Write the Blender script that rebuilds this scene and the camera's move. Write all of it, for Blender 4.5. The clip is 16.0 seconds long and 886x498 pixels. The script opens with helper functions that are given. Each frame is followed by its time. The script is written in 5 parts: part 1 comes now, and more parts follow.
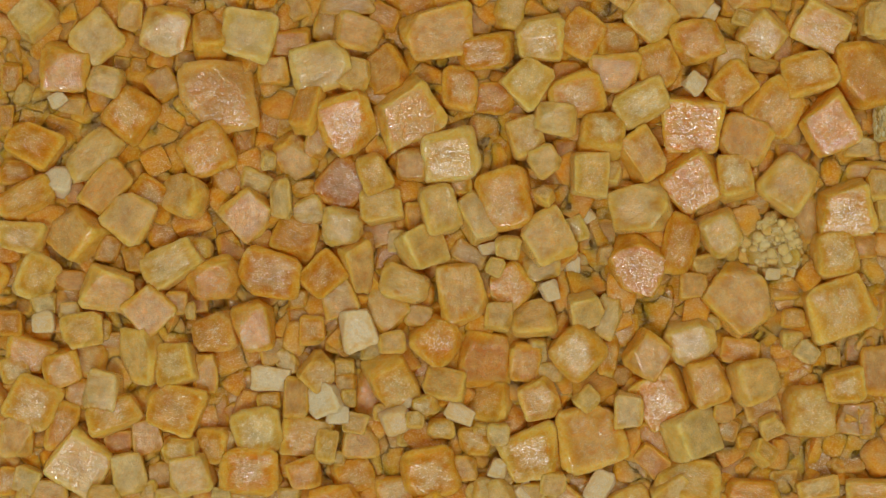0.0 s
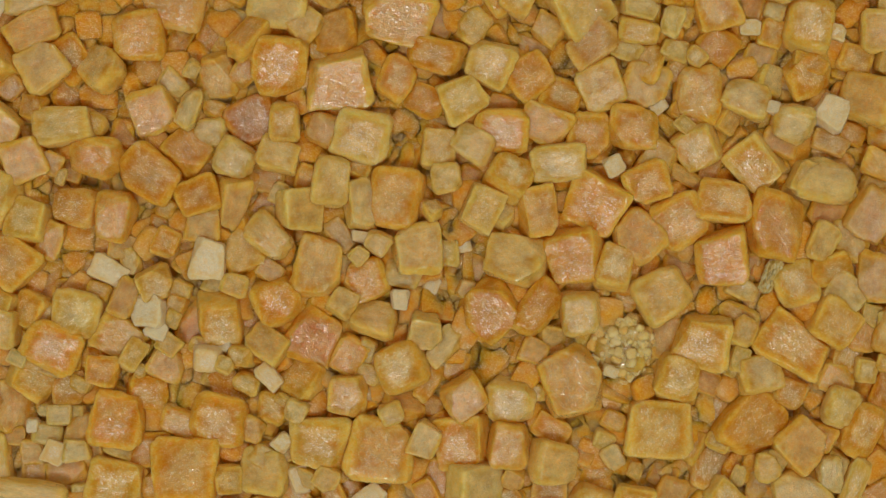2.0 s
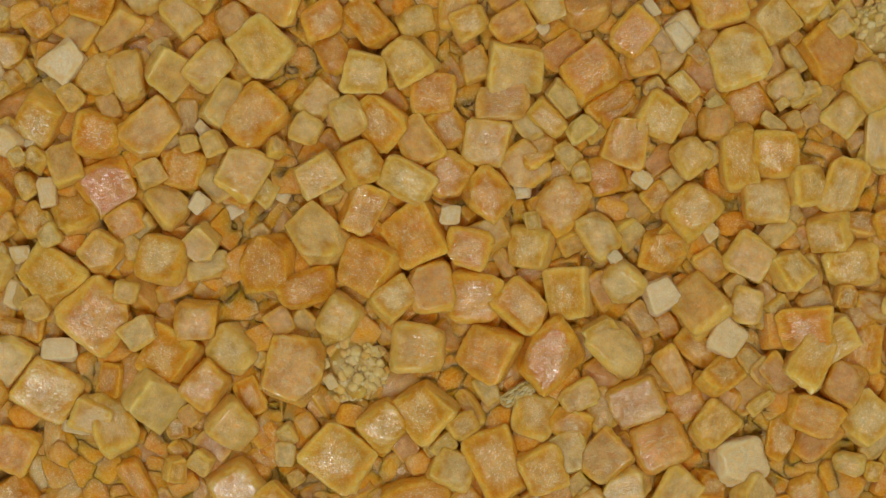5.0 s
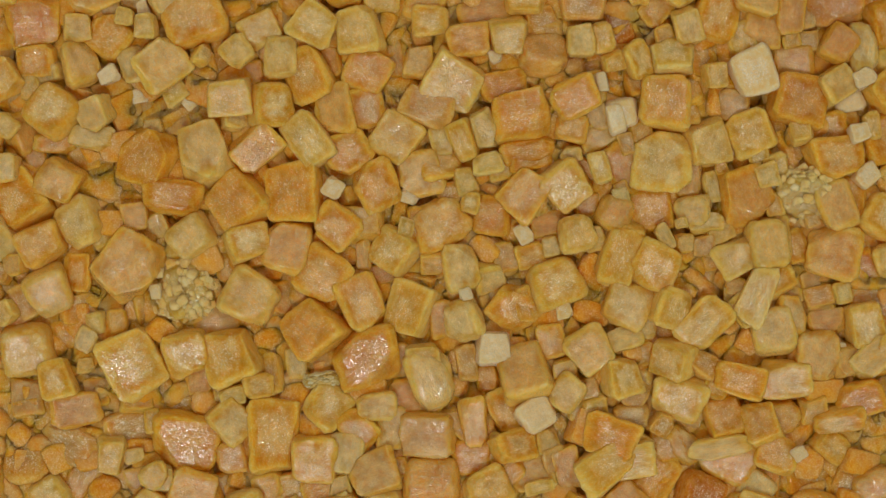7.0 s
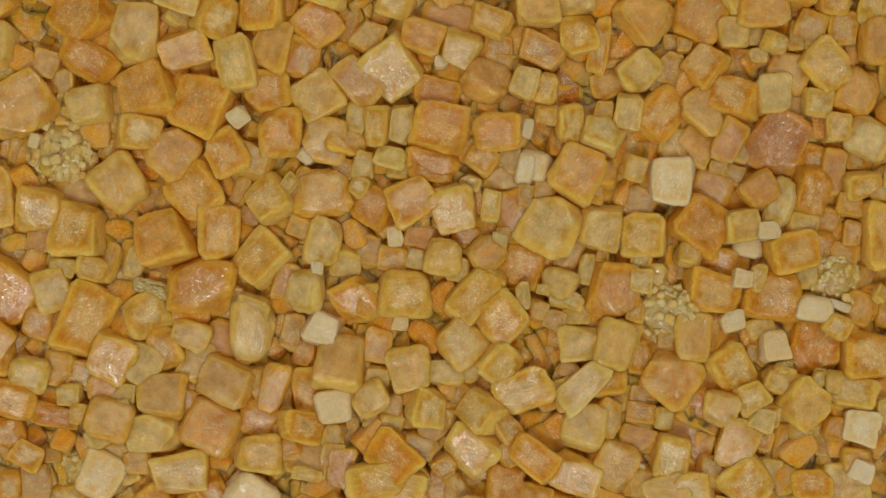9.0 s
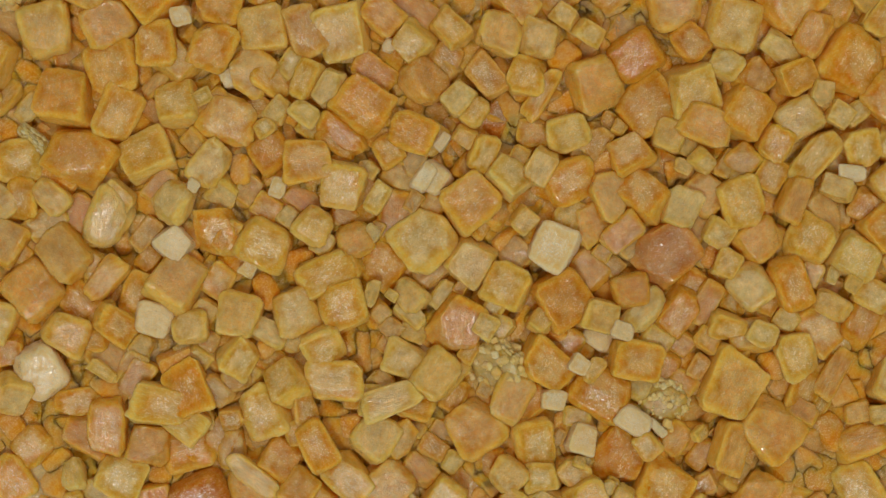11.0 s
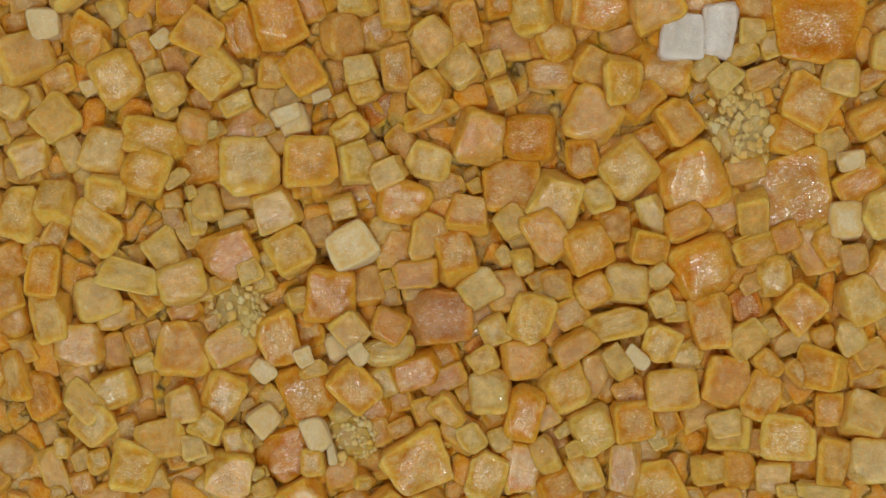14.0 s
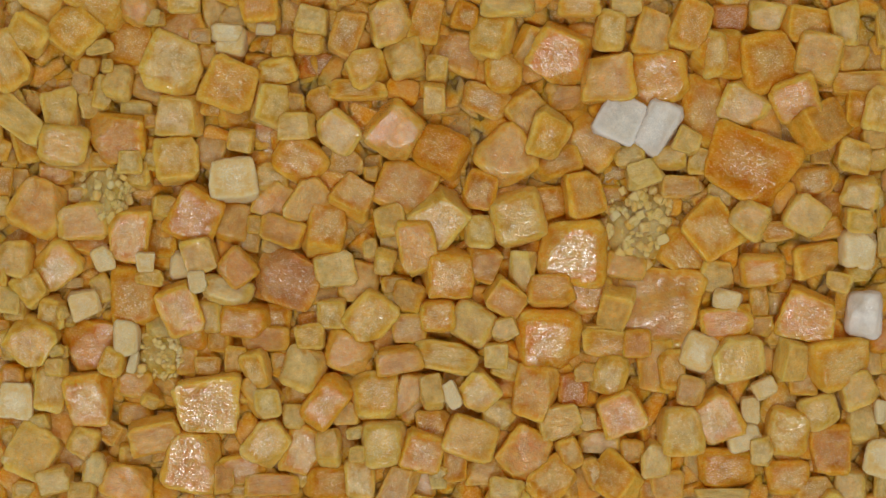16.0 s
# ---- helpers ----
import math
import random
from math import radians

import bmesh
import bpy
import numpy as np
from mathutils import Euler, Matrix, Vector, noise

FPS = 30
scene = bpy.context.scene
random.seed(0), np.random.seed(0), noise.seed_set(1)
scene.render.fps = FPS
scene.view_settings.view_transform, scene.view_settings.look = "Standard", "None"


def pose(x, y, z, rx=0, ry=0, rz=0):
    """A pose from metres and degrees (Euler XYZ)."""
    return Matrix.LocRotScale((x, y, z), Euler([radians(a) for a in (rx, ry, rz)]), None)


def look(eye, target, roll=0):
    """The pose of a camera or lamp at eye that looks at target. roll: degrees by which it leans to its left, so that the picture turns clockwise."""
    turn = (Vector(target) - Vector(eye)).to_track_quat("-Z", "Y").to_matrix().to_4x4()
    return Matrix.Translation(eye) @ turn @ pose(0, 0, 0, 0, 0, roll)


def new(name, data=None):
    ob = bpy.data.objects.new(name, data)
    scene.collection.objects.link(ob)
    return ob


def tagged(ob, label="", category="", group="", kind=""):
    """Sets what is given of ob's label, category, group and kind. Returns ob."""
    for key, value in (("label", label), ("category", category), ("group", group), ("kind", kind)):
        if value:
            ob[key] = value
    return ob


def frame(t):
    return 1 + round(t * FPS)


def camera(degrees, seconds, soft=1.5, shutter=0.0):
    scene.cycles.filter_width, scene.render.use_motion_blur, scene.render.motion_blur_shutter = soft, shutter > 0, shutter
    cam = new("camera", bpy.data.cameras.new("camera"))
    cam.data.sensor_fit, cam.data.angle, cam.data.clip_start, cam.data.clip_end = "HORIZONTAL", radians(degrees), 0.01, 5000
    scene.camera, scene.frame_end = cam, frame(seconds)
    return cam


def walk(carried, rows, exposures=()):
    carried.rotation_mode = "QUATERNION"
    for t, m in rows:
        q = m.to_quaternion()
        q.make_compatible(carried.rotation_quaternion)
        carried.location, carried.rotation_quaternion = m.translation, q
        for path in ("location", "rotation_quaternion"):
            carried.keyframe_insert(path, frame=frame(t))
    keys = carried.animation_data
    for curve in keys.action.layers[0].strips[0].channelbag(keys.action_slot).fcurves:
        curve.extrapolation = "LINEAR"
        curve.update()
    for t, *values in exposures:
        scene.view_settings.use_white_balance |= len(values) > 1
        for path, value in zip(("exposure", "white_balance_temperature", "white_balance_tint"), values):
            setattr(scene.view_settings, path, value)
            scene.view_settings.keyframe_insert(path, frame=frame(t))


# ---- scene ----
# ---- the lens, the still camera and the turning of the plate ----
PITCH = 1e-5            # one hundredth of a millimetre
TOP = 0.0040            # height of the sugar's surface above the table
cam = camera(26.0, 16.0, soft=1.5)
EYE = pose(-19.1 * PITCH, -567.2 * PITCH, TOP + 3396 * PITCH, 0, 0, 0)
walk(cam, [(0.0, EYE), (16.0, EYE)])

# degrees by which the plate has turned, clockwise from above
TURNS = (
    (0.0, 0.0), (0.5, 5.31), (1.0, 11.41), (1.5, 16.87), (2.0, 23.15), (2.5, 28.63), (3.0, 34.45), (3.5, 40.3), (4.0, 46.22),
    (4.2, 48.56), (5.25, 60.95), (6.3, 73.5), (6.5, 75.93), (7.0, 81.98), (7.5, 88.0), (8.0, 94.04), (8.5, 100.0), (9.0, 105.76),
    (9.2, 108.1), (10.25, 120.5), (11.3, 132.86), (11.5, 135.31), (12.0, 141.15), (12.5, 147.07), (13.0, 152.9), (13.5, 158.69),
    (14.0, 164.51), (14.5, 170.3), (15.0, 176.22), (15.5, 182.16), (16.0, 187.92),
)

# ---- light ----
world = bpy.data.worlds.new("studio")
world.use_nodes = True
world.node_tree.nodes["Background"].inputs[0].default_value = (1.03, 0.937, 0.82, 1)
world.node_tree.nodes["Background"].inputs[1].default_value = 0.215
scene.world = world


def softbox(name, eye, target, size, watts, colour):
    data = bpy.data.lights.new(name, "AREA")
    data.shape, data.size, data.size_y = "RECTANGLE", size[0], size[1]
    data.energy, data.color = watts, colour
    lamp = new(name, data)
    lamp.matrix_world = look(eye, target)
    return lamp


KEY_FROM = Vector((-0.02, -0.105, 0.21))
softbox("key_softbox", KEY_FROM, (0, -0.005, 0), (0.05, 0.05), 0.225, (0.955, 0.985, 0.99))
# added lamp with no known source: fills the shade, gives weaker glints
softbox("back_softbox", (0.05, 0.09, 0.20), (0, -0.005, 0), (0.06, 0.06), 0.085, (1.0, 0.97, 0.92))

# ---- materials ----

def sugar(name, colours, haze, per_island=False, scale=1.0, clarity=1.0, milk=0.62, depth=0.0003, crackle=1.0):
    """Sugar: a rim coloured lighter for light gathered at the edges, a cloudy heart that scatters it, and a frosted,
    scratched and pitted face with pale flecks for scratches and painted glints. The tint varies from crystal to
    crystal. clarity: how much passes straight on;
    milk: how cloudy the heart is; crackle: how strong the pale flecks are."""
    mat = bpy.data.materials.new(name)
    mat.use_nodes = True
    nt = mat.node_tree
    n, link = nt.nodes, nt.links.new
    n.remove(n["Principled BSDF"])

    def put(socket, value):
        if isinstance(value, bpy.types.NodeSocket):
            link(value, socket)
        else:
            socket.default_value = value

    def calc(operation, a, b=0.0, c=0.0, clamp=False):
        node = n.new("ShaderNodeMath")
        node.operation, node.use_clamp = operation, clamp
        for socket, value in zip(node.inputs, (a, b, c)):
            put(socket, value)
        return node.outputs[0]

    def ranged(value, low, high, to_low=0.0, to_high=1.0, smooth=False):
        node = n.new("ShaderNodeMapRange")
        if smooth:
            node.interpolation_type = "SMOOTHSTEP"
        for socket, v in zip(node.inputs, (value, low, high, to_low, to_high)):
            put(socket, v)
        return node.outputs[0]

    def vector(operation, a, b=None):
        node = n.new("ShaderNodeVectorMath")
        node.operation = operation
        put(node.inputs[0], a)
        if b is not None:
            put(node.inputs[1], b)
        return node.outputs[0]

    def clouds(where, size, detail=3.0, rough=0.5, bend=0.0):
        node = n.new("ShaderNodeTexNoise")
        put(node.inputs["Vector"], where)
        for key, v in (("Scale", size), ("Detail", detail), ("Roughness", rough), ("Distortion", bend)):
            node.inputs[key].default_value = v
        return node.outputs

    def colour_mix(factor, a, b):
        node = n.new("ShaderNodeMix")
        node.data_type = "RGBA"
        put(node.inputs["Factor"], factor)
        put(node.inputs["A"], a)
        put(node.inputs["B"], b)
        return node.outputs["Result"]

    def power(colour, by):
        node = n.new("ShaderNodeGamma")
        put(node.inputs[0], colour)
        put(node.inputs[1], by)
        return node.outputs[0]

    def shader(kind, **values):
        node = n.new("ShaderNode" + kind)
        for key, v in values.items():
            put(node.inputs[key], v)
        return node.outputs[0]

    def blend(factor, a, b):
        node = n.new("ShaderNodeMixShader")
        put(node.inputs[0], factor)
        link(a, node.inputs[1])
        link(b, node.inputs[2])
        return node.outputs[0]

    def relief(height, strength, distance):
        node = n.new("ShaderNodeBump")
        put(node.inputs["Strength"], strength)
        node.inputs["Distance"].default_value = distance
        put(node.inputs["Height"], height)
        return node.outputs[0]

    place = n.new("ShaderNodeTexCoord").outputs["Object"]
    if per_island:
        chance = n.new("ShaderNodeNewGeometry").outputs["Random Per Island"]
    else:
        chance = n.new("ShaderNodeObjectInfo").outputs["Random"]
    other = calc("FRACT", calc("MULTIPLY", chance, 37.7))
    third = calc("FRACT", calc("MULTIPLY", chance, 91.3))
    offset = n.new("ShaderNodeCombineXYZ")
    for socket, k in zip(offset.inputs, (57.0, 83.0, 31.0)):
        link(calc("MULTIPLY", chance, k), socket)
    spot = vector("ADD", vector("SCALE", place), offset.outputs[0])
    spot.node.inputs[0].links[0].from_node.inputs["Scale"].default_value = scale
    ramp = n.new("ShaderNodeValToRGB")
    while len(ramp.color_ramp.elements) < len(colours):
        ramp.color_ramp.elements.new(0.5)
    for i, c in enumerate(colours):
        ramp.color_ramp.elements[i].position = i / (len(colours) - 1)
        ramp.color_ramp.elements[i].color = (*c, 1)
    link(chance, ramp.inputs[0])
    tint = ramp.outputs[0]

    # a rim lightened in colour as if lit from within, round a cloudy heart, uneven, and wider in some crystals than in
    # others
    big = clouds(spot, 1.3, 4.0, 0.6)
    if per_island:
        heart, lit_rim = ranged(big["Fac"], 0.4, 0.65), 0.35
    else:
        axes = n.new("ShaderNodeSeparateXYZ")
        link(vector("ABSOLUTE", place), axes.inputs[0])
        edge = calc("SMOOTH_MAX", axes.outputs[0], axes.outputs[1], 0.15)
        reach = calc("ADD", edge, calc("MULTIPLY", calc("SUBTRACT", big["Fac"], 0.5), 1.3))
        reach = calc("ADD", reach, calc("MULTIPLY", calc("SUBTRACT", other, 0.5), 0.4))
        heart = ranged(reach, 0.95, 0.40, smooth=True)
        lit_rim = ranged(calc("ADD", edge, calc("MULTIPLY", calc("SUBTRACT", big["Fac"], 0.5), 0.5)), 0.68, 1.0, smooth=True)
    # scratches and specks, and small glints painted as pale colour, mostly over the heart
    bent = vector("ADD", spot, vector("SCALE", big["Color"]))
    streak = clouds(vector("MULTIPLY", bent, (3.0, 16.0, 8.0)), 1.0, 4.0, 0.6)["Fac"]
    medium = clouds(spot, 4.5, 4.0, 0.62, 0.4)["Fac"]
    fine = clouds(spot, 15.0, 3.0, 0.65)["Fac"]
    scratch_glints = calc("MULTIPLY", calc("MAXIMUM", ranged(fine, 0.57, 0.635), ranged(streak, 0.57, 0.645)), calc("MULTIPLY", calc("MULTIPLY_ADD", heart, 0.8, 0.12), ranged(other, 0.15, 0.85, 0.25 * crackle, crackle)), clamp=True)
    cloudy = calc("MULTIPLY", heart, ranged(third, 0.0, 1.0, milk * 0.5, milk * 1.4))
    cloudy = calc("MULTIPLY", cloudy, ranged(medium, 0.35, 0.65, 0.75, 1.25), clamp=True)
    # towards the rim the tint is lightened, painting in the edge glow
    inner = colour_mix(cloudy, power(tint, calc("MULTIPLY", calc("MULTIPLY", ranged(medium, 0.33, 0.67, 1.3, 0.85), ranged(fine, 0.35, 0.65, 1.2, 0.85)), calc("MULTIPLY_ADD", lit_rim, -0.26, 1.04))), (*haze, 1))
    inner = colour_mix(calc("MULTIPLY", scratch_glints, 0.8), inner, (*[c ** 0.42 for c in haze], 1))
    worn = relief(calc("ADD", fine, calc("MULTIPLY", medium, 1.5)), 0.6, 0.00003)
    glowing = shader("SubsurfaceScattering", Color=inner, Scale=depth, Radius=(0.9, 0.95, 1.0), Normal=worn)
    passing = shader("BsdfTranslucent", Color=power(inner, 0.8))
    crust = shader("BsdfDiffuse", Color=inner, Normal=worn)
    solid = blend(scratch_glints, blend(0.15, glowing, passing), crust)
    straight = shader("BsdfTransparent", Color=power(tint, 0.5))
    # the rim is kept more opaque, so its painted glow stays bright
    window = calc("MULTIPLY", calc("MULTIPLY_ADD", lit_rim, -0.2, calc("MULTIPLY_ADD", big["Fac"], 0.9, -0.16)), clarity)
    window = calc("SUBTRACT", window, calc("MULTIPLY", scratch_glints, 0.3), clamp=True)
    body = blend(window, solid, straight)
    # the face: frosted and scratched over the heart, smoother towards the edges
    pits = relief(calc("ADD", medium, calc("MULTIPLY", calc("ADD", fine, streak), 0.4)), calc("MULTIPLY_ADD", heart, 0.7, 0.3), 0.000015)
    gloss = shader("BsdfGlossy", Roughness=ranged(medium, 0.35, 0.65, 0.08, 0.22), Normal=pits)
    fresnel = n.new("ShaderNodeFresnel")
    fresnel.inputs["IOR"].default_value = 1.12 if per_island else 1.66
    link(pits, fresnel.inputs["Normal"])
    polish = calc("MULTIPLY", ranged(fine, 0.47, 0.58, 0.1, 2.6), ranged(streak, 0.38, 0.58, 0.3, 1.35))
    polish = calc("MULTIPLY", polish, calc("MULTIPLY_ADD", heart, 0.9, 0.18))
    shine = calc("MULTIPLY", fresnel.outputs[0], polish, clamp=True)
    link(blend(shine, body, gloss), n["Material Output"].inputs["Surface"])
    return mat


AMBER = ((0.96, 0.45, 0.040), (0.97, 0.485, 0.050), (0.96, 0.455, 0.044), (0.98, 0.525, 0.068))
PALE = ((0.98, 0.545, 0.070), (0.99, 0.585, 0.10), (0.98, 0.515, 0.062), (0.99, 0.64, 0.14))
ORANGE = ((0.84, 0.38, 0.027), (0.86, 0.42, 0.034), (0.82, 0.355, 0.022), (0.88, 0.45, 0.042))
# darker orange for the grit: filtered light in the gaps, put into its colour
DEEP = ((0.84, 0.40, 0.036), (0.87, 0.43, 0.045), (0.80, 0.36, 0.030), (0.88, 0.47, 0.06))
PINK = ((0.87, 0.44, 0.06), (0.89, 0.48, 0.08))
BROWN = ((0.72, 0.27, 0.022), (0.76, 0.31, 0.03))
CLEAR = ((0.99, 0.86, 0.72), (0.99, 0.89, 0.78))
WHITE = ((0.99, 0.65, 0.24), (0.99, 0.73, 0.37))
CREAM = ((0.96, 0.64, 0.18), (0.96, 0.72, 0.28), (0.95, 0.58, 0.12), (0.96, 0.78, 0.40))
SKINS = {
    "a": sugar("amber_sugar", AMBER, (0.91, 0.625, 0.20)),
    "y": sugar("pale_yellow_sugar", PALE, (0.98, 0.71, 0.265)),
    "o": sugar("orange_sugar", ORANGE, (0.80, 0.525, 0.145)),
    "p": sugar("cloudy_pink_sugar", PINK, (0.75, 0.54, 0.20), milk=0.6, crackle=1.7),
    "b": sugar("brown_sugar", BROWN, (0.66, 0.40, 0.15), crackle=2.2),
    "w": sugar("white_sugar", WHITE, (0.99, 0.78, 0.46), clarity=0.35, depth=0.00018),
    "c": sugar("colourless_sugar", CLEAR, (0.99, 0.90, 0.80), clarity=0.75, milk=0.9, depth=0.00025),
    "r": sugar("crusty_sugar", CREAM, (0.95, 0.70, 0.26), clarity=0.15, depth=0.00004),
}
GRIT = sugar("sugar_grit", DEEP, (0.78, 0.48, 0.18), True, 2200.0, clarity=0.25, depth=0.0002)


def plain(name, colour, roughness, metallic=0.0, texture=60.0):
    mat = bpy.data.materials.new(name)
    mat.use_nodes = True
    n, link = mat.node_tree.nodes, mat.node_tree.links.new
    bsdf = n["Principled BSDF"]
    wear = n.new("ShaderNodeTexNoise")
    wear.inputs["Scale"].default_value, wear.inputs["Detail"].default_value = texture, 6
    ramp = n.new("ShaderNodeValToRGB")
    ramp.color_ramp.elements[0].color = (*[c * 0.8 for c in colour], 1)
    ramp.color_ramp.elements[1].color = (*[min(1, c * 1.15) for c in colour], 1)
    link(wear.outputs["Fac"], ramp.inputs[0])
    link(ramp.outputs[0], bsdf.inputs["Base Color"])
    bsdf.inputs["Roughness"].default_value, bsdf.inputs["Metallic"].default_value = roughness, metallic
    return mat


PLATE = plain("white_glazed_plate", (0.7, 0.68, 0.64), 0.3)
TABLE = plain("grey_table", (0.32, 0.31, 0.30), 0.6, texture=25.0)


# ---- crystal shapes ----
def block(seed, steps, power, chips, lumps):
    """A crystal two units across: a block with rounded edges, worn skew, with chipped corners and an uneven surface.
    Vertices and quads.
    """
    rng = random.Random(seed)
    grid, verts, quads = {}, [], []

    def corner(p):
        if p not in grid:
            grid[p] = len(verts)
            verts.append(Vector([2 * c / steps - 1 for c in p]))
        return grid[p]

    for axis in range(3):
        for side in (0, steps):
            for i in range(steps):
                for j in range(steps):
                    ring = []
                    for a, b in ((i, j), (i + 1, j), (i + 1, j + 1), (i, j + 1)):
                        p = [a, b]
                        p.insert(axis, side)
                        ring.append(corner(tuple(p)))
                    quads.append(ring if (side > 0) == (axis != 1) else ring[::-1])
    skew = [rng.uniform(-0.15, 0.15) for _ in range(6)]
    cuts = []
    for _ in range(chips):
        way = Vector((rng.choice((-1, 1)) * rng.uniform(0.5, 1), rng.choice((-1, 1)) * rng.uniform(0.3, 1), rng.uniform(-0.5, 1.0))).normalized()
        cuts.append((way, rng.uniform(1.0, 1.25)))
    bevel = rng.uniform(0.93, 1.0)
    for one, two in ((0, 1), (0, 2), (1, 2)):
        for a in (-1, 1):
            for b in (-1, 1):
                way = Vector((0, 0, 0))
                way[one], way[two] = a, b
                cuts.append((way.normalized(), 1.414 * min(1.0, bevel + (rng.uniform(-0.13, 0.08) if two < 2 else rng.uniform(-0.05, 0.03)))))
    off = Vector([rng.uniform(-50, 50) for _ in range(3)])
    out = []
    for v in verts:
        # even out the steps towards the edges, so that the rounding is well drawn
        v = Vector([math.sin(c * math.pi / 2) * 0.55 + c * 0.45 for c in v])
        size = sum(abs(c) ** power for c in v) ** (1 / power)
        v = v / size
        v.z = max(-0.93, min(0.93, v.z)) / 0.93
        v = Vector((v.x * (1 + skew[0] * v.y + skew[1] * v.z), v.y * (1 + skew[2] * v.x + skew[3] * v.z), v.z * (1 + 0.2 * skew[4] * v.x + 0.2 * skew[5] * v.y)))
        for way, far in cuts:
            over = v.dot(way) - far
            if over > 0:
                v = v - way * over * 0.95
        v = v * (1 + lumps * noise.noise(v * 1.3 + off) + lumps * 0.6 * noise.noise(v * 2.9 + off) + lumps * 0.6 * noise.noise(v * 6.5 + off))
        out.append(v)
    return out, quads


def mesh_of(name, shape, material, smooth=True):
    mesh = bpy.data.meshes.new(name)
    mesh.from_pydata([tuple(v) for v in shape[0]], [], shape[1])
    if smooth:
        mesh.polygons.foreach_set("use_smooth", [True] * len(mesh.polygons))
        mesh.set_sharp_from_angle(angle=radians(55))
    mesh.materials.append(material)
    return mesh


BLOCKS = [block(s, 15, (7, 12, 5, 9)[s % 4], s % 3, 0.055) for s in range(60)]
PEBBLES = [block(100 + s, 10, 3.4, 2 + s % 3, 0.10) for s in range(10)]
CRUMBS = [block(500 + s, 4, (2.6, 5)[s % 2], 2, 0.12) for s in range(8)]
MESHES = {}


def crystal_mesh(kind, style, k):
    pool = {"": BLOCKS, "e": PEBBLES, "c": CRUMBS}[style]
    key = (kind, style, k % len(pool))
    if key not in MESHES:
        MESHES[key] = mesh_of("crystal", pool[k % len(pool)], SKINS[kind])
    return MESHES[key]


# ---- table, turntable and heap ----
def lathe(name, profile, material, parent=None, steps=96):
    bm = bmesh.new()
    rings = [[bm.verts.new((r * math.cos(a), r * math.sin(a), z)) for a in [2 * math.pi * i / steps for i in range(steps)]] for r, z in profile]
    for one, two in zip(rings, rings[1:]):
        for i in range(steps):
            bm.faces.new((one[i], one[(i + 1) % steps], two[(i + 1) % steps], two[i]))
    bm.faces.new(rings[0][::-1])
    bm.faces.new(rings[-1])
    mesh = bpy.data.meshes.new(name)
    bm.to_mesh(mesh)
    bm.free()
    for p in mesh.polygons:
        p.use_smooth = len(p.vertices) == 4
    mesh.materials.append(material)
    ob = new(name, mesh)
    ob.parent = parent
    return ob


table = lathe("table", ((0.30, -0.02), (0.30, -0.002), (0.298, 0.0)), TABLE)
tagged(table, "plain grey table top under the turntable", "table", kind="structure")
turntable = lathe("turntable", ((0.026, 0.0002), (0.027, 0.0004), (0.027, 0.0011), (0.0266, 0.0013)), PLATE)
tagged(turntable, "round white turntable plate carrying the sugar", "turntable")
PLATE_TOP = 0.0013
heap = new("sugar_heap")
heap.location = (0, 0, PLATE_TOP)
tagged(heap, "flat heap of golden raw cane sugar crystals on a turntable", "sugar")
LEVEL = TOP - PLATE_TOP     # the heap's own height
PLACED = []
NAMES = {"a": "sugar_crystal", "y": "pale_crystal", "o": "orange_crystal", "p": "cloudy_crystal", "b": "brown_crystal", "w": "white_crystal", "c": "clear_crystal", "r": "sugar_crust"}
UNLIKE = {"w": "small cream white sugar crystal", "c": "colourless clear sugar crystal", "r": "crusty cream lump overgrown with crumbs", "b": "dark brown cloudy sugar crystal"}
LAYERS = {"3": 8.0, "2": -10.0, "1": -30.0}


def overgrow(lump, rng):
    """Covers the upper side of a lump with small crumbs, thicker on some sides than on others."""
    off = Vector([rng.uniform(-9, 9) for _ in range(3)])
    for _ in range(230):
        way = Vector((rng.gauss(0, 1), rng.gauss(0, 1), abs(rng.gauss(0, 0.65)))).normalized()
        way = way / sum(abs(c) ** 3.4 for c in way) ** (1 / 3.4)
        out = rng.uniform(0.94, 1.10) + 0.12 * noise.noise(way * 1.6 + off)
        size = rng.choice((0.08, 0.10, 0.13, 0.16, 0.20))
        crumb = new("crumb", crystal_mesh("r", "c", rng.randrange(8)))
        crumb.parent = lump
        turn = Euler([rng.uniform(0, 6.3) for _ in range(3)])
        crumb.matrix_basis = Matrix.LocRotScale(way * out, turn, Vector((size, size * rng.uniform(0.6, 1), size * rng.uniform(0.6, 1))))


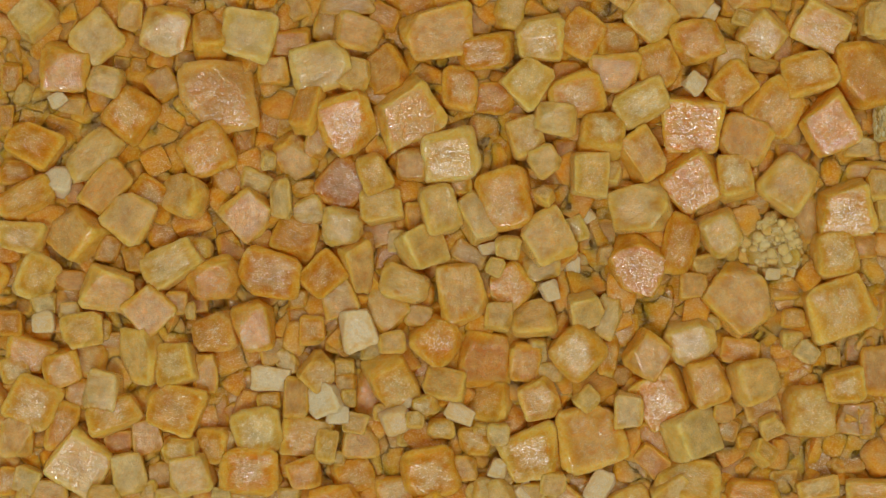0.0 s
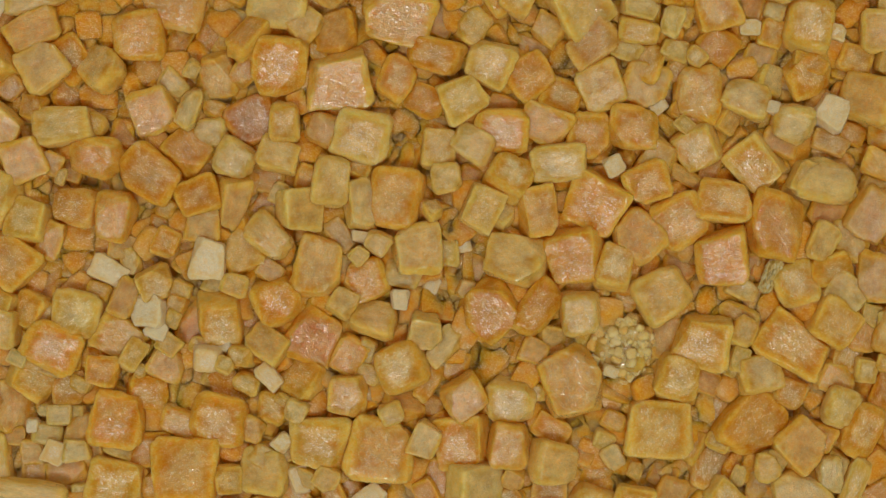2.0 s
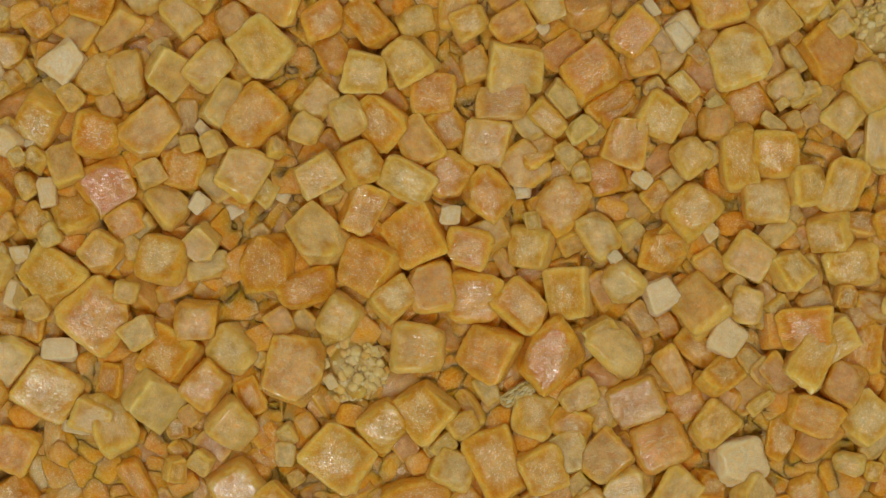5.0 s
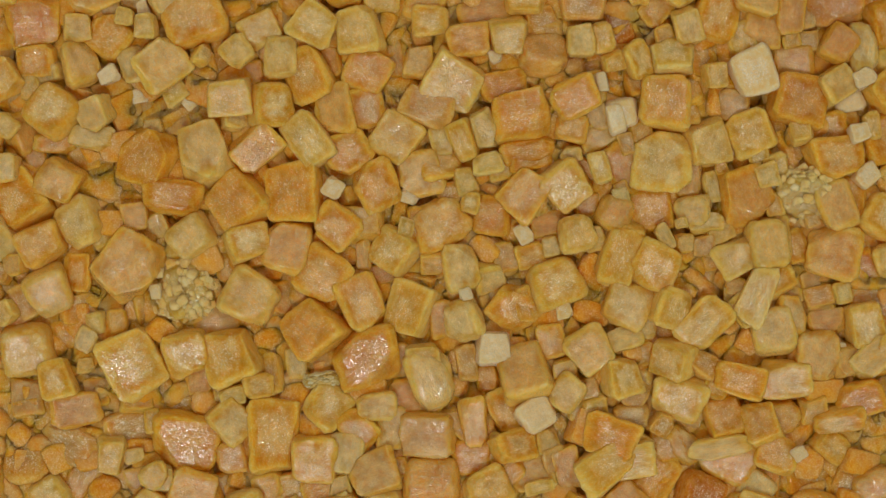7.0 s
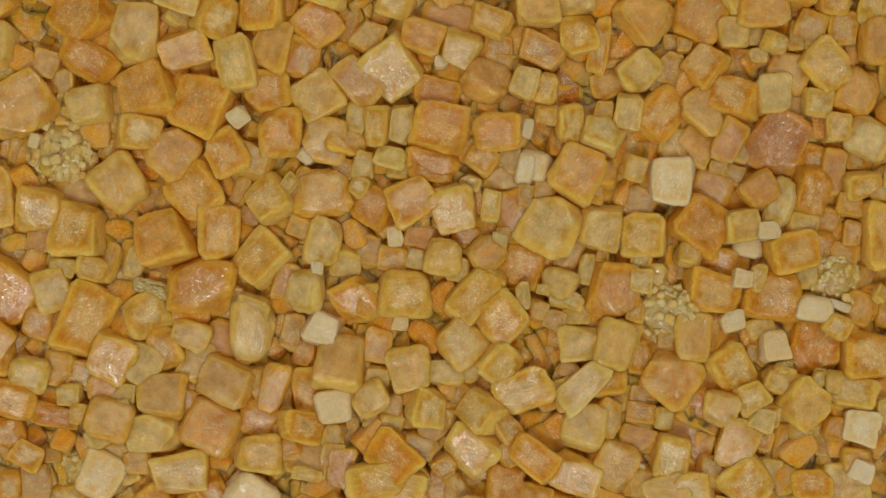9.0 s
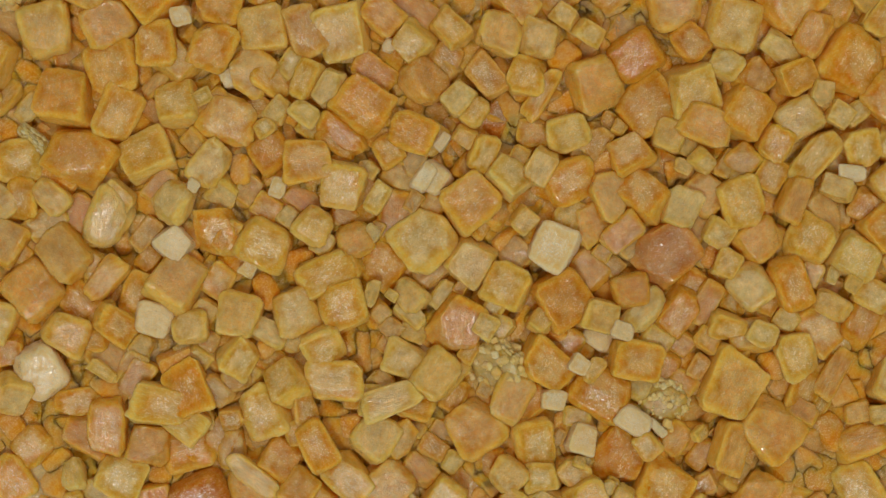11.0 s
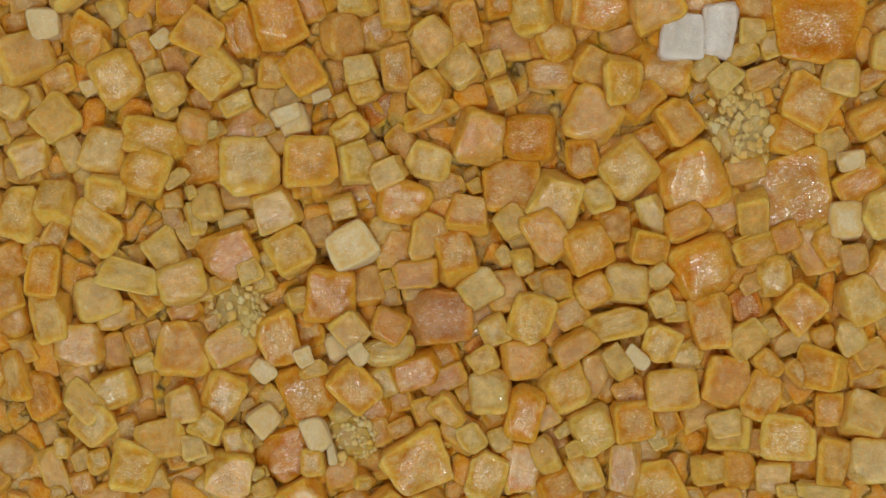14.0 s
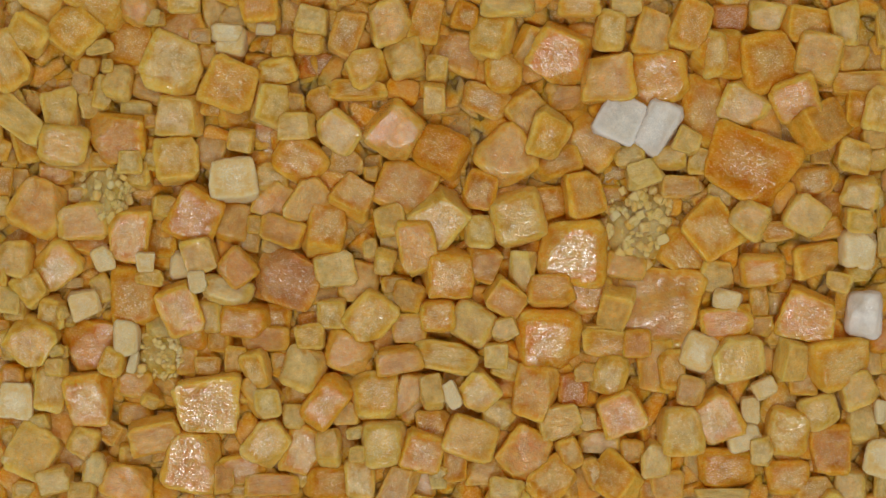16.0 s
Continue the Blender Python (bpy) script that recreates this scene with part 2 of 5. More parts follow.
def crystal(x, y, w, h, turn, code, glint=None):
    """One crystal of the heap, from its plan (hundredths of a millimetre, degrees): kind and layer in code, e for a rounded one.
    glint: the plate's turn at which its upper face throws the lamp's light to the lens."""
    rng = random.Random(len(PLACED) * 7 + 3)
    kind, layer = code[0], code[1]
    style = "e" if kind == "r" or "e" in code[2:] else ""
    deep = min(w, h) * rng.uniform(0.75, 0.95)
    top = LAYERS[layer] - (14 if kind == "r" else 0) + rng.uniform(-8, 8)
    lean = 6 if rng.random() < 0.7 or kind in "cw" or layer == "3" and w > 95 else 14
    tip = Euler((radians(rng.gauss(0, lean)), radians(rng.gauss(0, lean)), 0)).to_matrix()
    if glint is not None:
        spin = Euler((0, 0, radians(-glint))).to_matrix()
        spot = spin @ Vector((x * PITCH, y * PITCH, TOP))
        half = ((KEY_FROM - spot).normalized() + (EYE.translation - spot).normalized()).normalized()
        half = spin.inverted() @ half
        tip = Vector((0, 0, 1)).rotation_difference(half).to_matrix()
    m = tip @ Euler((0, 0, radians(turn))).to_matrix()
    ob = new(NAMES[kind], crystal_mesh("y" if kind == "r" else kind, style, rng.randrange(1000)))
    size = Matrix.Diagonal((w * 0.515 * PITCH, h * 0.515 * PITCH, deep * 0.5 * PITCH))
    z = LEVEL + (top - deep * 0.5) * PITCH
    if rng.random() < 0.5 and style == "":
        m = m @ Matrix.Diagonal((-1, -1, 1))
    ob.parent = heap
    ob.matrix_basis = Matrix.Translation((x * PITCH, y * PITCH, z)) @ (m @ size).to_4x4()
    if kind == "r":
        overgrow(ob, rng)
    if kind in UNLIKE:
        tagged(ob, UNLIKE[kind])
    PLACED.append((x, y, w, h, turn))
    return ob



# ---- the crystals of the surface, field by field ----
def field_near():
    crystal(-747, -155, 75, 68, 42, "y3")
    crystal(-637, -193, 80, 78, 42, "y3")
    crystal(-691, -245, 80, 78, 175, "a3", 0)
    crystal(-617, -269, 60, 50, 165, "y3")
    crystal(-701, -303, 28, 24, 30, "w3")
    crystal(-681, -309, 42, 32, 175, "a2")
    crystal(-513, -177, 78, 80, 166, "y3", 0)
    crystal(-437, -187, 54, 78, 8, "a3")
    crystal(-575, -147, 42, 56, 177, "a2")
    crystal(-575, -327, 82, 88, 143, "a3")
    crystal(-519, -273, 50, 58, 35, "o2")
    crystal(-417, -295, 125, 118, 8, "p3")
    crystal(-747, -383, 92, 66, 155, "a3")
    crystal(-641, -399, 112, 60, 42, "y3e")
    crystal(-701, -349, 72, 45, 165, "a1")
    crystal(-795, -335, 24, 40, 0, "o2")
    crystal(-767, -291, 30, 45, 155, "y2e")
    crystal(-785, -261, 34, 50, 0, "o2")
    crystal(-789, -215, 34, 50, 15, "o1")
    crystal(-747, -245, 26, 52, 5, "o1")
    crystal(-441, -393, 92, 84, 28, "a3")
    crystal(-563, -241, 30, 28, 0, "o1")
    crystal(-529, -367, 55, 50, 170, "o1")
    crystal(-565, -205, 55, 45, 160, "o1")
    crystal(-597, -239, 30, 34, 170, "o1")
    crystal(-685, -169, 30, 60, 150, "o1")
    crystal(-473, -235, 55, 40, 170, "o1")
    crystal(-651, -317, 50, 45, 0, "o1")
    crystal(-363, -187, 92, 80, 168, "y3")
    crystal(-232, -242, 100, 80, 13, "y3")
    crystal(-177, -259, 55, 60, 160, "y3")
    crystal(-171, -183, 82, 58, 165, "a3")
    crystal(-29, -182, 116, 86, 13, "a3")
    crystal(-287, -199, 62, 46, 0, "o2")
    crystal(-319, -251, 50, 46, 5, "a2")
    crystal(-116, -252, 70, 78, 33, "o2")
    crystal(-83, -327, 106, 94, 31, "a3")
    crystal(-189, -340, 90, 100, 18, "a3", 0)
    crystal(-259, -319, 44, 84, 177, "a3")
    crystal(-303, -293, 50, 34, 0, "a1")
    crystal(-331, -345, 48, 90, 0, "o1")
    crystal(-295, -331, 36, 45, 0, "o1")
    crystal(-243, -377, 40, 55, 160, "a2")
    crystal(-375, -367, 38, 66, 0, "o1")
    crystal(-331, -139, 36, 34, 175, "a2")
    crystal(-279, -139, 38, 42, 20, "a2")
    crystal(-187, -133, 95, 34, 0, "p3")
    crystal(-227, -167, 42, 60, 170, "a1")
    crystal(-123, -155, 50, 44, 160, "o2")
    crystal(-81, -155, 48, 42, 0, "o1")
    crystal(-125, -197, 40, 40, 0, "o1")
    crystal(-139, -295, 45, 28, 150, "a2")
    crystal(-284, -400, 60, 74, 33, "a2")
    crystal(-329, -411, 24, 32, 0, "y3")
    crystal(-75, -417, 55, 58, 0, "o2")
    crystal(-5, -396, 94, 84, 8, "y3", 0)
    crystal(-175, -227, 30, 24, 0, "o1")
    crystal(99, -145, 58, 62, 168, "y2")
    crystal(155, -193, 74, 78, 3, "y3")
    crystal(230, -189, 76, 80, 58, "a3")
    crystal(55, -217, 96, 60, 8, "o3")
    crystal(130, -269, 74, 70, 51, "y3")
    crystal(218, -289, 88, 72, 15, "a3")
    crystal(286, -250, 86, 64, 178, "a3", 0)
    crystal(349, -151, 80, 84, 48, "y3")
    crystal(333, -307, 98, 66, 28, "y3")
    crystal(181, -334, 74, 56, 173, "y3")
    crystal(263, -364, 72, 78, 82, "y3")
    crystal(128, -369, 58, 70, 18, "y2")
    crystal(161, -410, 52, 50, 33, "y3")
    crystal(334, -401, 64, 82, 33, "a3")
    crystal(289, -197, 66, 56, 0, "o2")
    crystal(11, -283, 58, 76, 178, "a2")
    crystal(35, -155, 60, 64, 0, "o1")
    crystal(71, -297, 70, 60, 0, "o1")
    crystal(363, -239, 76, 70, 109, "a2")
    crystal(3, -341, 36, 30, 0, "a1")
    crystal(59, -349, 50, 46, 0, "o1")
    crystal(75, -395, 55, 55, 0, "o1")
    crystal(107, -327, 45, 36, 0, "o1")
    crystal(201, -249, 50, 40, 0, "o1")
    crystal(149, -141, 46, 40, 0, "a1")
    crystal(211, -135, 70, 30, 0, "o1")
    crystal(297, -131, 40, 26, 160, "w1")
    crystal(199, -389, 40, 40, 0, "o1")
    crystal(361, -339, 36, 24, 0, "o1")
    crystal(432, -199, 84, 70, 18, "a3")
    crystal(551, -183, 78, 74, 139, "y3", 0)
    crystal(515, -159, 36, 26, 160, "y3")
    crystal(657, -169, 88, 76, 154, "y3", 0)
    crystal(425, -275, 34, 32, 140, "w3")
    crystal(493, -239, 58, 80, 175, "a3")
    crystal(491, -277, 72, 66, 43, "a3")
    crystal(634, -258, 94, 68, 16, "a3")
    crystal(729, -256, 96, 106, 8, "o3")
    crystal(573, -314, 86, 82, 53, "a3")
    crystal(425, -343, 98, 92, 177, "a3", 0)
    crystal(521, -374, 80, 84, 71, "a3")
    crystal(671, -347, 86, 94, 31, "a3", 0)
    crystal(723, -385, 58, 36, 175, "y2")
    crystal(453, -141, 36, 34, 150, "w2")
    crystal(745, -161, 44, 54, 0, "y3")
    crystal(741, -205, 60, 36, 170, "o2")
    crystal(481, -187, 40, 36, 0, "o1")
    crystal(441, -257, 40, 50, 0, "o1")
    crystal(549, -239, 60, 26, 175, "a2")
    crystal(589, -211, 36, 60, 0, "o1")
    crystal(507, -137, 56, 36, 170, "o2")
    crystal(567, -141, 70, 36, 160, "o1")
    crystal(405, -139, 46, 50, 170, "a1")
    crystal(609, -391, 60, 70, 20, "o1")
    crystal(717, -341, 50, 50, 0, "o1")
    crystal(759, -341, 24, 60, 0, "r3")
    crystal(737, -427, 70, 30, 0, "a2")
    crystal(-759, -479, 100, 62, 28, "a3e")
    crystal(-705, -445, 46, 50, 170, "w2")
    crystal(-618, -458, 95, 60, 48, "a3")
    crystal(-673, -465, 40, 44, 0, "o1")
    crystal(-537, -478, 60, 76, 58, "o2")
    crystal(-474, -472, 72, 80, 68, "y3e")
    crystal(-669, -541, 88, 84, 145, "a3")
    crystal(-575, -513, 74, 78, 56, "a3")
    crystal(-765, -545, 76, 50, 172, "y3")
    crystal(-615, -567, 38, 46, 160, "p2")
    crystal(-563, -585, 40, 46, 10, "o2")
    crystal(-499, -592, 104, 66, 28, "y3")
    crystal(-449, -567, 38, 38, 0, "y2")
    crystal(-745, -617, 62, 74, 155, "y3")
    crystal(-685, -623, 58, 36, 0, "o2")
    crystal(-611, -637, 86, 68, 168, "y3")
    crystal(-428, -618, 94, 68, 13, "a3e")
    crystal(-541, -671, 72, 70, 43, "a3", 0)
    crystal(-727, -665, 42, 34, 12, "y3")
    crystal(-681, -675, 38, 26, 5, "y3")
    crystal(-725, -697, 36, 34, 8, "w3")
    crystal(-657, -711, 66, 58, 8, "y3")
    crystal(-625, -711, 28, 36, 0, "y2")
    crystal(-495, -663, 38, 38, 0, "a2")
    crystal(-465, -677, 18, 30, 0, "y3e")
    crystal(-457, -661, 36, 40, 0, "a1")
    crystal(-789, -701, 44, 42, 0, "o2")
    crystal(-791, -597, 50, 55, 0, "a1")
    crystal(-723, -577, 60, 35, 150, "o1")
    crystal(-685, -651, 60, 40, 160, "p1")
    crystal(-793, -651, 40, 50, 0, "p1")
    crystal(-763, -671, 30, 26, 0, "a1")
    crystal(-439, -531, 80, 60, 0, "p1")
    crystal(-519, -537, 60, 55, 0, "o1")
    crystal(-599, -691, 40, 50, 0, "p1")
    crystal(-781, -431, 60, 40, 0, "o1")
    crystal(-529, -439, 70, 40, 0, "o1")
    crystal(-366, -503, 78, 76, 44, "a3", 0)
    crystal(-307, -479, 36, 68, 5, "y2")
    crystal(-353, -445, 55, 36, 160, "y2")
    crystal(-199, -451, 80, 82, 140, "b2")
    crystal(-141, -434, 52, 72, 23, "y3")
    crystal(-128, -490, 72, 58, 5, "y3")
    crystal(-257, -500, 62, 54, 28, "y2")
    crystal(-267, -461, 42, 34, 0, "a1")
    crystal(-197, -527, 72, 64, 175, "y3e")
    crystal(-131, -539, 60, 44, 15, "p1")
    crystal(-27, -497, 62, 88, 15, "y3")
    crystal(-71, -507, 36, 45, 10, "a2")
    crystal(-283, -551, 80, 70, 160, "o2")
    crystal(-325, -611, 100, 78, 168, "o3")
    crystal(-233, -614, 74, 60, 43, "o3")
    crystal(-170, -598, 48, 86, 18, "a3")
    crystal(-59, -563, 72, 70, 21, "y3")
    crystal(-101, -551, 32, 36, 0, "y2")
    crystal(-113, -581, 50, 40, 0, "b1")
    crystal(-87, -631, 88, 58, 163, "y3e")
    crystal(-201, -656, 58, 62, 18, "a2")
    crystal(-277, -655, 36, 36, 0, "a2")
    crystal(-355, -704, 68, 84, 15, "a3", 0)
    crystal(-255, -667, 36, 36, 0, "a1")
    crystal(-120, -673, 66, 84, 48, "a2")
    crystal(-61, -687, 50, 40, 170, "a2")
    crystal(-171, -709, 58, 66, 15, "w3")
    crystal(-253, -713, 46, 48, 0, "a2")
    crystal(-229, -695, 45, 36, 0, "o1")
    crystal(-273, -687, 50, 30, 0, "o1")
    crystal(-373, -667, 60, 50, 0, "o1")
    crystal(-393, -567, 60, 50, 0, "o1")
    crystal(-28, -730, 78, 82, 43, "a3")
    crystal(95, -479, 90, 102, 15, "a3")
    crystal(43, -510, 60, 90, 26, "y3")
    crystal(65, -567, 36, 20, 10, "w2")
    crystal(161, -473, 32, 30, 145, "y3")
    crystal(165, -549, 84, 84, 28, "y3")
    crystal(240, -435, 60, 78, 178, "y3")
    crystal(333, -495, 104, 84, 8, "y3")
    crystal(95, -565, 40, 38, 175, "y3")
    crystal(73, -597, 28, 30, 160, "y3")
    crystal(233, -507, 30, 28, 30, "w2")
    crystal(217, -531, 40, 46, 20, "y2")
    crystal(327, -594, 100, 92, 154, "o3", 0)
    crystal(14, -646, 74, 108, 13, "a3")
    crystal(102, -632, 72, 78, 43, "a2")
    crystal(157, -597, 60, 50, 10, "y2")
    crystal(171, -641, 30, 34, 20, "w3")
    crystal(79, -687, 46, 48, 175, "y3")
    crystal(142, -692, 76, 58, 8, "y3")
    crystal(233, -675, 56, 56, 20, "y3")
    crystal(275, -689, 44, 74, 165, "y2")
    crystal(13, -455, 42, 36, 0, "a2")
    crystal(281, -435, 36, 40, 160, "y2")
    crystal(247, -607, 72, 60, 0, "o1")
    crystal(27, -579, 60, 36, 150, "p1")
    crystal(271, -505, 36, 30, 160, "y1")
    crystal(261, -541, 70, 50, 0, "o1")
    crystal(211, -599, 26, 44, 0, "w1")
    crystal(53, -627, 40, 40, 0, "a1")
    crystal(271, -579, 30, 34, 0, "a2")
    crystal(181, -451, 60, 50, 0, "o1")
    crystal(207, -647, 60, 50, 0, "o1")
    crystal(425, -447, 98, 96, 33, "a3", 0)
    crystal(498, -440, 60, 74, 8, "y3")
    crystal(596, -450, 96, 84, 53, "y3")
    crystal(475, -539, 70, 76, 28, "y3")
    crystal(567, -564, 100, 104, 15, "r3")
    crystal(563, -611, 24, 18, 0, "w3")
    crystal(697, -497, 92, 90, 13, "y3", 0)
    crystal(679, -576, 78, 82, 8, "y3")
    crystal(401, -561, 62, 102, 165, "o3e")
    crystal(443, -595, 46, 36, 10, "a2")
    crystal(425, -633, 46, 46, 0, "a2")
    crystal(508, -657, 104, 118, 43, "a3")
    crystal(681, -675, 104, 106, 109, "y3")
    crystal(753, -457, 42, 50, 0, "y3")
    crystal(757, -519, 36, 36, 0, "y2")
    crystal(605, -691, 40, 34, 0, "a2")
    crystal(377, -661, 60, 80, 0, "o1")
    crystal(426, -729, 80, 78, 21, "y3", 0)
    crystal(459, -697, 36, 30, 0, "y2")
    crystal(591, -641, 60, 50, 0, "o1")
    crystal(627, -517, 50, 80, 0, "o1")
    crystal(731, -561, 46, 40, 0, "o2")
    crystal(697, -431, 70, 30, 0, "a1")
    crystal(541, -485, 46, 36, 0, "a1")
    crystal(741, -627, 46, 80, 0, "o1")
    crystal(757, -677, 30, 60, 0, "a2")
    crystal(-753, -755, 78, 60, 165, "a2")
    crystal(-781, -781, 50, 46, 15, "y2")
    crystal(-695, -779, 64, 62, 20, "a3")
    crystal(-653, -767, 70, 66, 165, "a2")
    crystal(-623, -819, 64, 68, 170, "y3")
    crystal(-555, -755, 70, 86, 172, "y3")
    crystal(-491, -773, 70, 76, 13, "y3")
    crystal(-425, -717, 80, 64, 13, "p3e")
    crystal(-669, -823, 42, 54, 170, "a2")
    crystal(-747, -839, 84, 82, 155, "a3")
    crystal(-605, -861, 92, 60, 20, "y3")
    crystal(-493, -851, 92, 82, 165, "a3")
    crystal(-773, -899, 54, 72, 175, "a3")
    crystal(-699, -881, 50, 80, 170, "a2")
    crystal(-665, -943, 96, 90, 146, "y3")
    crystal(-549, -899, 58, 70, 10, "a2")
    crystal(-485, -923, 60, 44, 0, "y3")
    crystal(-467, -967, 76, 66, 12, "y3")
    crystal(-425, -917, 54, 62, 0, "a2")
    crystal(-579, -967, 58, 72, 10, "y3")
    crystal(-521, -971, 50, 50, 0, "o1")
    crystal(-757, -977, 42, 44, 160, "y3")
    crystal(-791, -981, 50, 50, 0, "a2")
    crystal(-719, -995, 60, 36, 0, "y2")
    crystal(-619, -1001, 56, 30, 0, "y3")
    crystal(-541, -1001, 30, 40, 0, "y2")
    crystal(-499, -1003, 60, 22, 0, "y3")
    crystal(-409, -1003, 34, 24, 0, "y3")
    crystal(-749, -941, 50, 40, 0, "p1")
    crystal(-441, -787, 40, 66, 0, "a2", 0)
    crystal(-579, -811, 36, 50, 0, "o1")
    crystal(-531, -817, 40, 50, 0, "a1")
    crystal(-425, -861, 50, 70, 0, "o1")
    crystal(-403, -781, 50, 60, 0, "o1")
    crystal(-599, -911, 46, 40, 0, "o1")
    crystal(-473, -887, 50, 30, 0, "a1")
    crystal(-413, -977, 40, 40, 0, "a1")
    crystal(-799, -841, 20, 44, 0, "o1")
    crystal(-613, -731, 50, 30, 0, "p1")
    crystal(-321, -749, 46, 52, 10, "a2")
    crystal(-297, -767, 36, 50, 25, "y2")
    crystal(-325, -799, 62, 44, 175, "w2")
    crystal(-241, -788, 62, 56, 43, "y3")
    crystal(-231, -837, 64, 52, 21, "w3")
    crystal(-111, -802, 78, 92, 28, "y3")
    crystal(-109, -733, 44, 36, 5, "y3")
    crystal(-195, -777, 36, 28, 0, "y2")
    crystal(-189, -831, 26, 34, 0, "y2")
    crystal(-193, -807, 36, 36, 0, "a2")
    crystal(-279, -831, 44, 70, 0, "o2")
    crystal(-329, -839, 42, 32, 5, "a2")
    crystal(-205, -861, 38, 32, 175, "w3")
    crystal(-175, -877, 42, 36, 170, "y3")
    crystal(-103, -872, 50, 46, 18, "w3")
    crystal(-69, -871, 30, 28, 0, "y3")
    crystal(-85, -839, 30, 22, 170, "w2")
    crystal(-51, -845, 46, 36, 15, "y3")
    crystal(-123, -857, 36, 30, 0, "y2")
    crystal(-13, -809, 70, 56, 170, "y3")
    crystal(-346, -893, 82, 80, 15, "y3")
    crystal(-263, -901, 80, 74, 170, "a2")
    crystal(-227, -917, 38, 56, 170, "y3")
    crystal(-167, -911, 62, 54, 0, "a2")
    crystal(-364, -958, 92, 78, 178, "a3")
    crystal(-265, -965, 56, 50, 15, "a3")
    crystal(-203, -939, 22, 24, 0, "y2")
    crystal(-180, -971, 76, 66, 13, "a2")
    crystal(-42, -965, 100, 86, 13, "a3")
    crystal(-113, -941, 60, 66, 0, "o1")
    crystal(-23, -887, 46, 36, 0, "y2")
    crystal(-405, -917, 34, 50, 0, "y2")
    crystal(-83, -901, 40, 36, 0, "y1")
    crystal(-239, -995, 60, 30, 0, "a1")
    crystal(-103, -997, 66, 50, 0, "a2")
    crystal(-363, -1003, 60, 20, 0, "a2")
    crystal(-293, -1003, 40, 24, 0, "y2")
    crystal(-373, -817, 70, 60, 0, "o1")
    crystal(-149, -827, 60, 80, 0, "o1")
    crystal(-53, -781, 50, 60, 0, "o1")
    crystal(-273, -771, 44, 36, 0, "o1")
    crystal(-383, -861, 60, 40, 0, "o1")
    crystal(-203, -731, 44, 50, 0, "a1")
    crystal(-143, -747, 40, 36, 0, "y1")
    crystal(222, -750, 88, 86, 43, "y3")
    crystal(169, -785, 44, 36, 0, "y2")
    crystal(275, -757, 36, 70, 170, "a2")
    crystal(345, -756, 70, 66, 58, "a3")
    crystal(153, -835, 64, 70, 18, "y3")
    crystal(69, -843, 76, 74, 170, "a2")
    crystal(125, -767, 54, 66, 175, "a2")
    crystal(149, -749, 36, 44, 0, "y2")
    crystal(51, -761, 90, 90, 0, "o2")
    crystal(240, -905, 106, 106, 13, "a3")
    crystal(139, -931, 100, 84, 18, "y3")
    crystal(309, -853, 48, 60, 0, "y3")
    crystal(369, -832, 92, 88, 28, "a3", 0)
    crystal(79, -895, 38, 38, 0, "y3")
    crystal(49, -887, 26, 20, 0, "y2")
    crystal(39, -911, 56, 50, 0, "a2")
    crystal(11, -859, 50, 32, 155, "w3")
    crystal(79, -957, 30, 32, 160, "w3")
    crystal(175, -985, 42, 44, 170, "y3")
    crystal(21, -957, 40, 40, 0, "a2")
    crystal(49, -975, 44, 34, 0, "p1")
    crystal(248, -812, 78, 58, 13, "o2")
    crystal(187, -817, 60, 30, 0, "y1")
    crystal(259, -991, 40, 56, 150, "w2")
    crystal(217, -987, 50, 40, 0, "p1")
    crystal(307, -951, 80, 70, 0, "o1")
    crystal(357, -907, 46, 70, 20, "o2")
    crystal(347, -991, 50, 40, 0, "a1")
    crystal(67, -997, 70, 44, 170, "y3")
    crystal(137, -997, 60, 30, 0, "a2")
    crystal(301, -711, 60, 60, 0, "o1")
    crystal(297, -795, 40, 40, 0, "o1")
    crystal(449, -804, 66, 80, 18, "a3")
    crystal(536, -800, 80, 72, 15, "y3")
    crystal(509, -749, 70, 44, 170, "a2")
    crystal(633, -855, 94, 92, 0, "y3")
    crystal(693, -811, 66, 58, 8, "y3")
    crystal(419, -898, 84, 86, 18, "y3")
    crystal(489, -889, 36, 40, 160, "p2")
    crystal(481, -855, 36, 38, 0, "a2")
    crystal(561, -879, 40, 36, 25, "y3")
    crystal(547, -929, 42, 34, 140, "y3")
    crystal(521, -909, 36, 30, 0, "a2")
    crystal(547, -847, 60, 40, 20, "p2")
    crystal(421, -979, 106, 70, 170, "y3")
    crystal(629, -751, 44, 34, 145, "y2")
    crystal(677, -759, 24, 30, 0, "y2")
    crystal(601, -729, 36, 34, 0, "y2")
    crystal(575, -757, 60, 60, 0, "a1")
    crystal(621, -791, 60, 60, 0, "a1")
    crystal(749, -787, 56, 80, 0, "o2")
    crystal(717, -871, 66, 60, 0, "o1")
    crystal(587, -927, 70, 70, 0, "p1")
    crystal(655, -947, 60, 90, 0, "p1")
    crystal(707, -941, 60, 70, 0, "p1")
    crystal(741, -901, 46, 60, 0, "p1")
    crystal(481, -957, 70, 70, 0, "o1")
    crystal(531, -999, 90, 40, 0, "a2")
    crystal(647, -993, 70, 36, 10, "y2")
    crystal(737, -995, 80, 36, 0, "y3")
    crystal(727, -747, 50, 50, 0, "o1")
    crystal(587, -981, 50, 40, 0, "p1")


field_near()

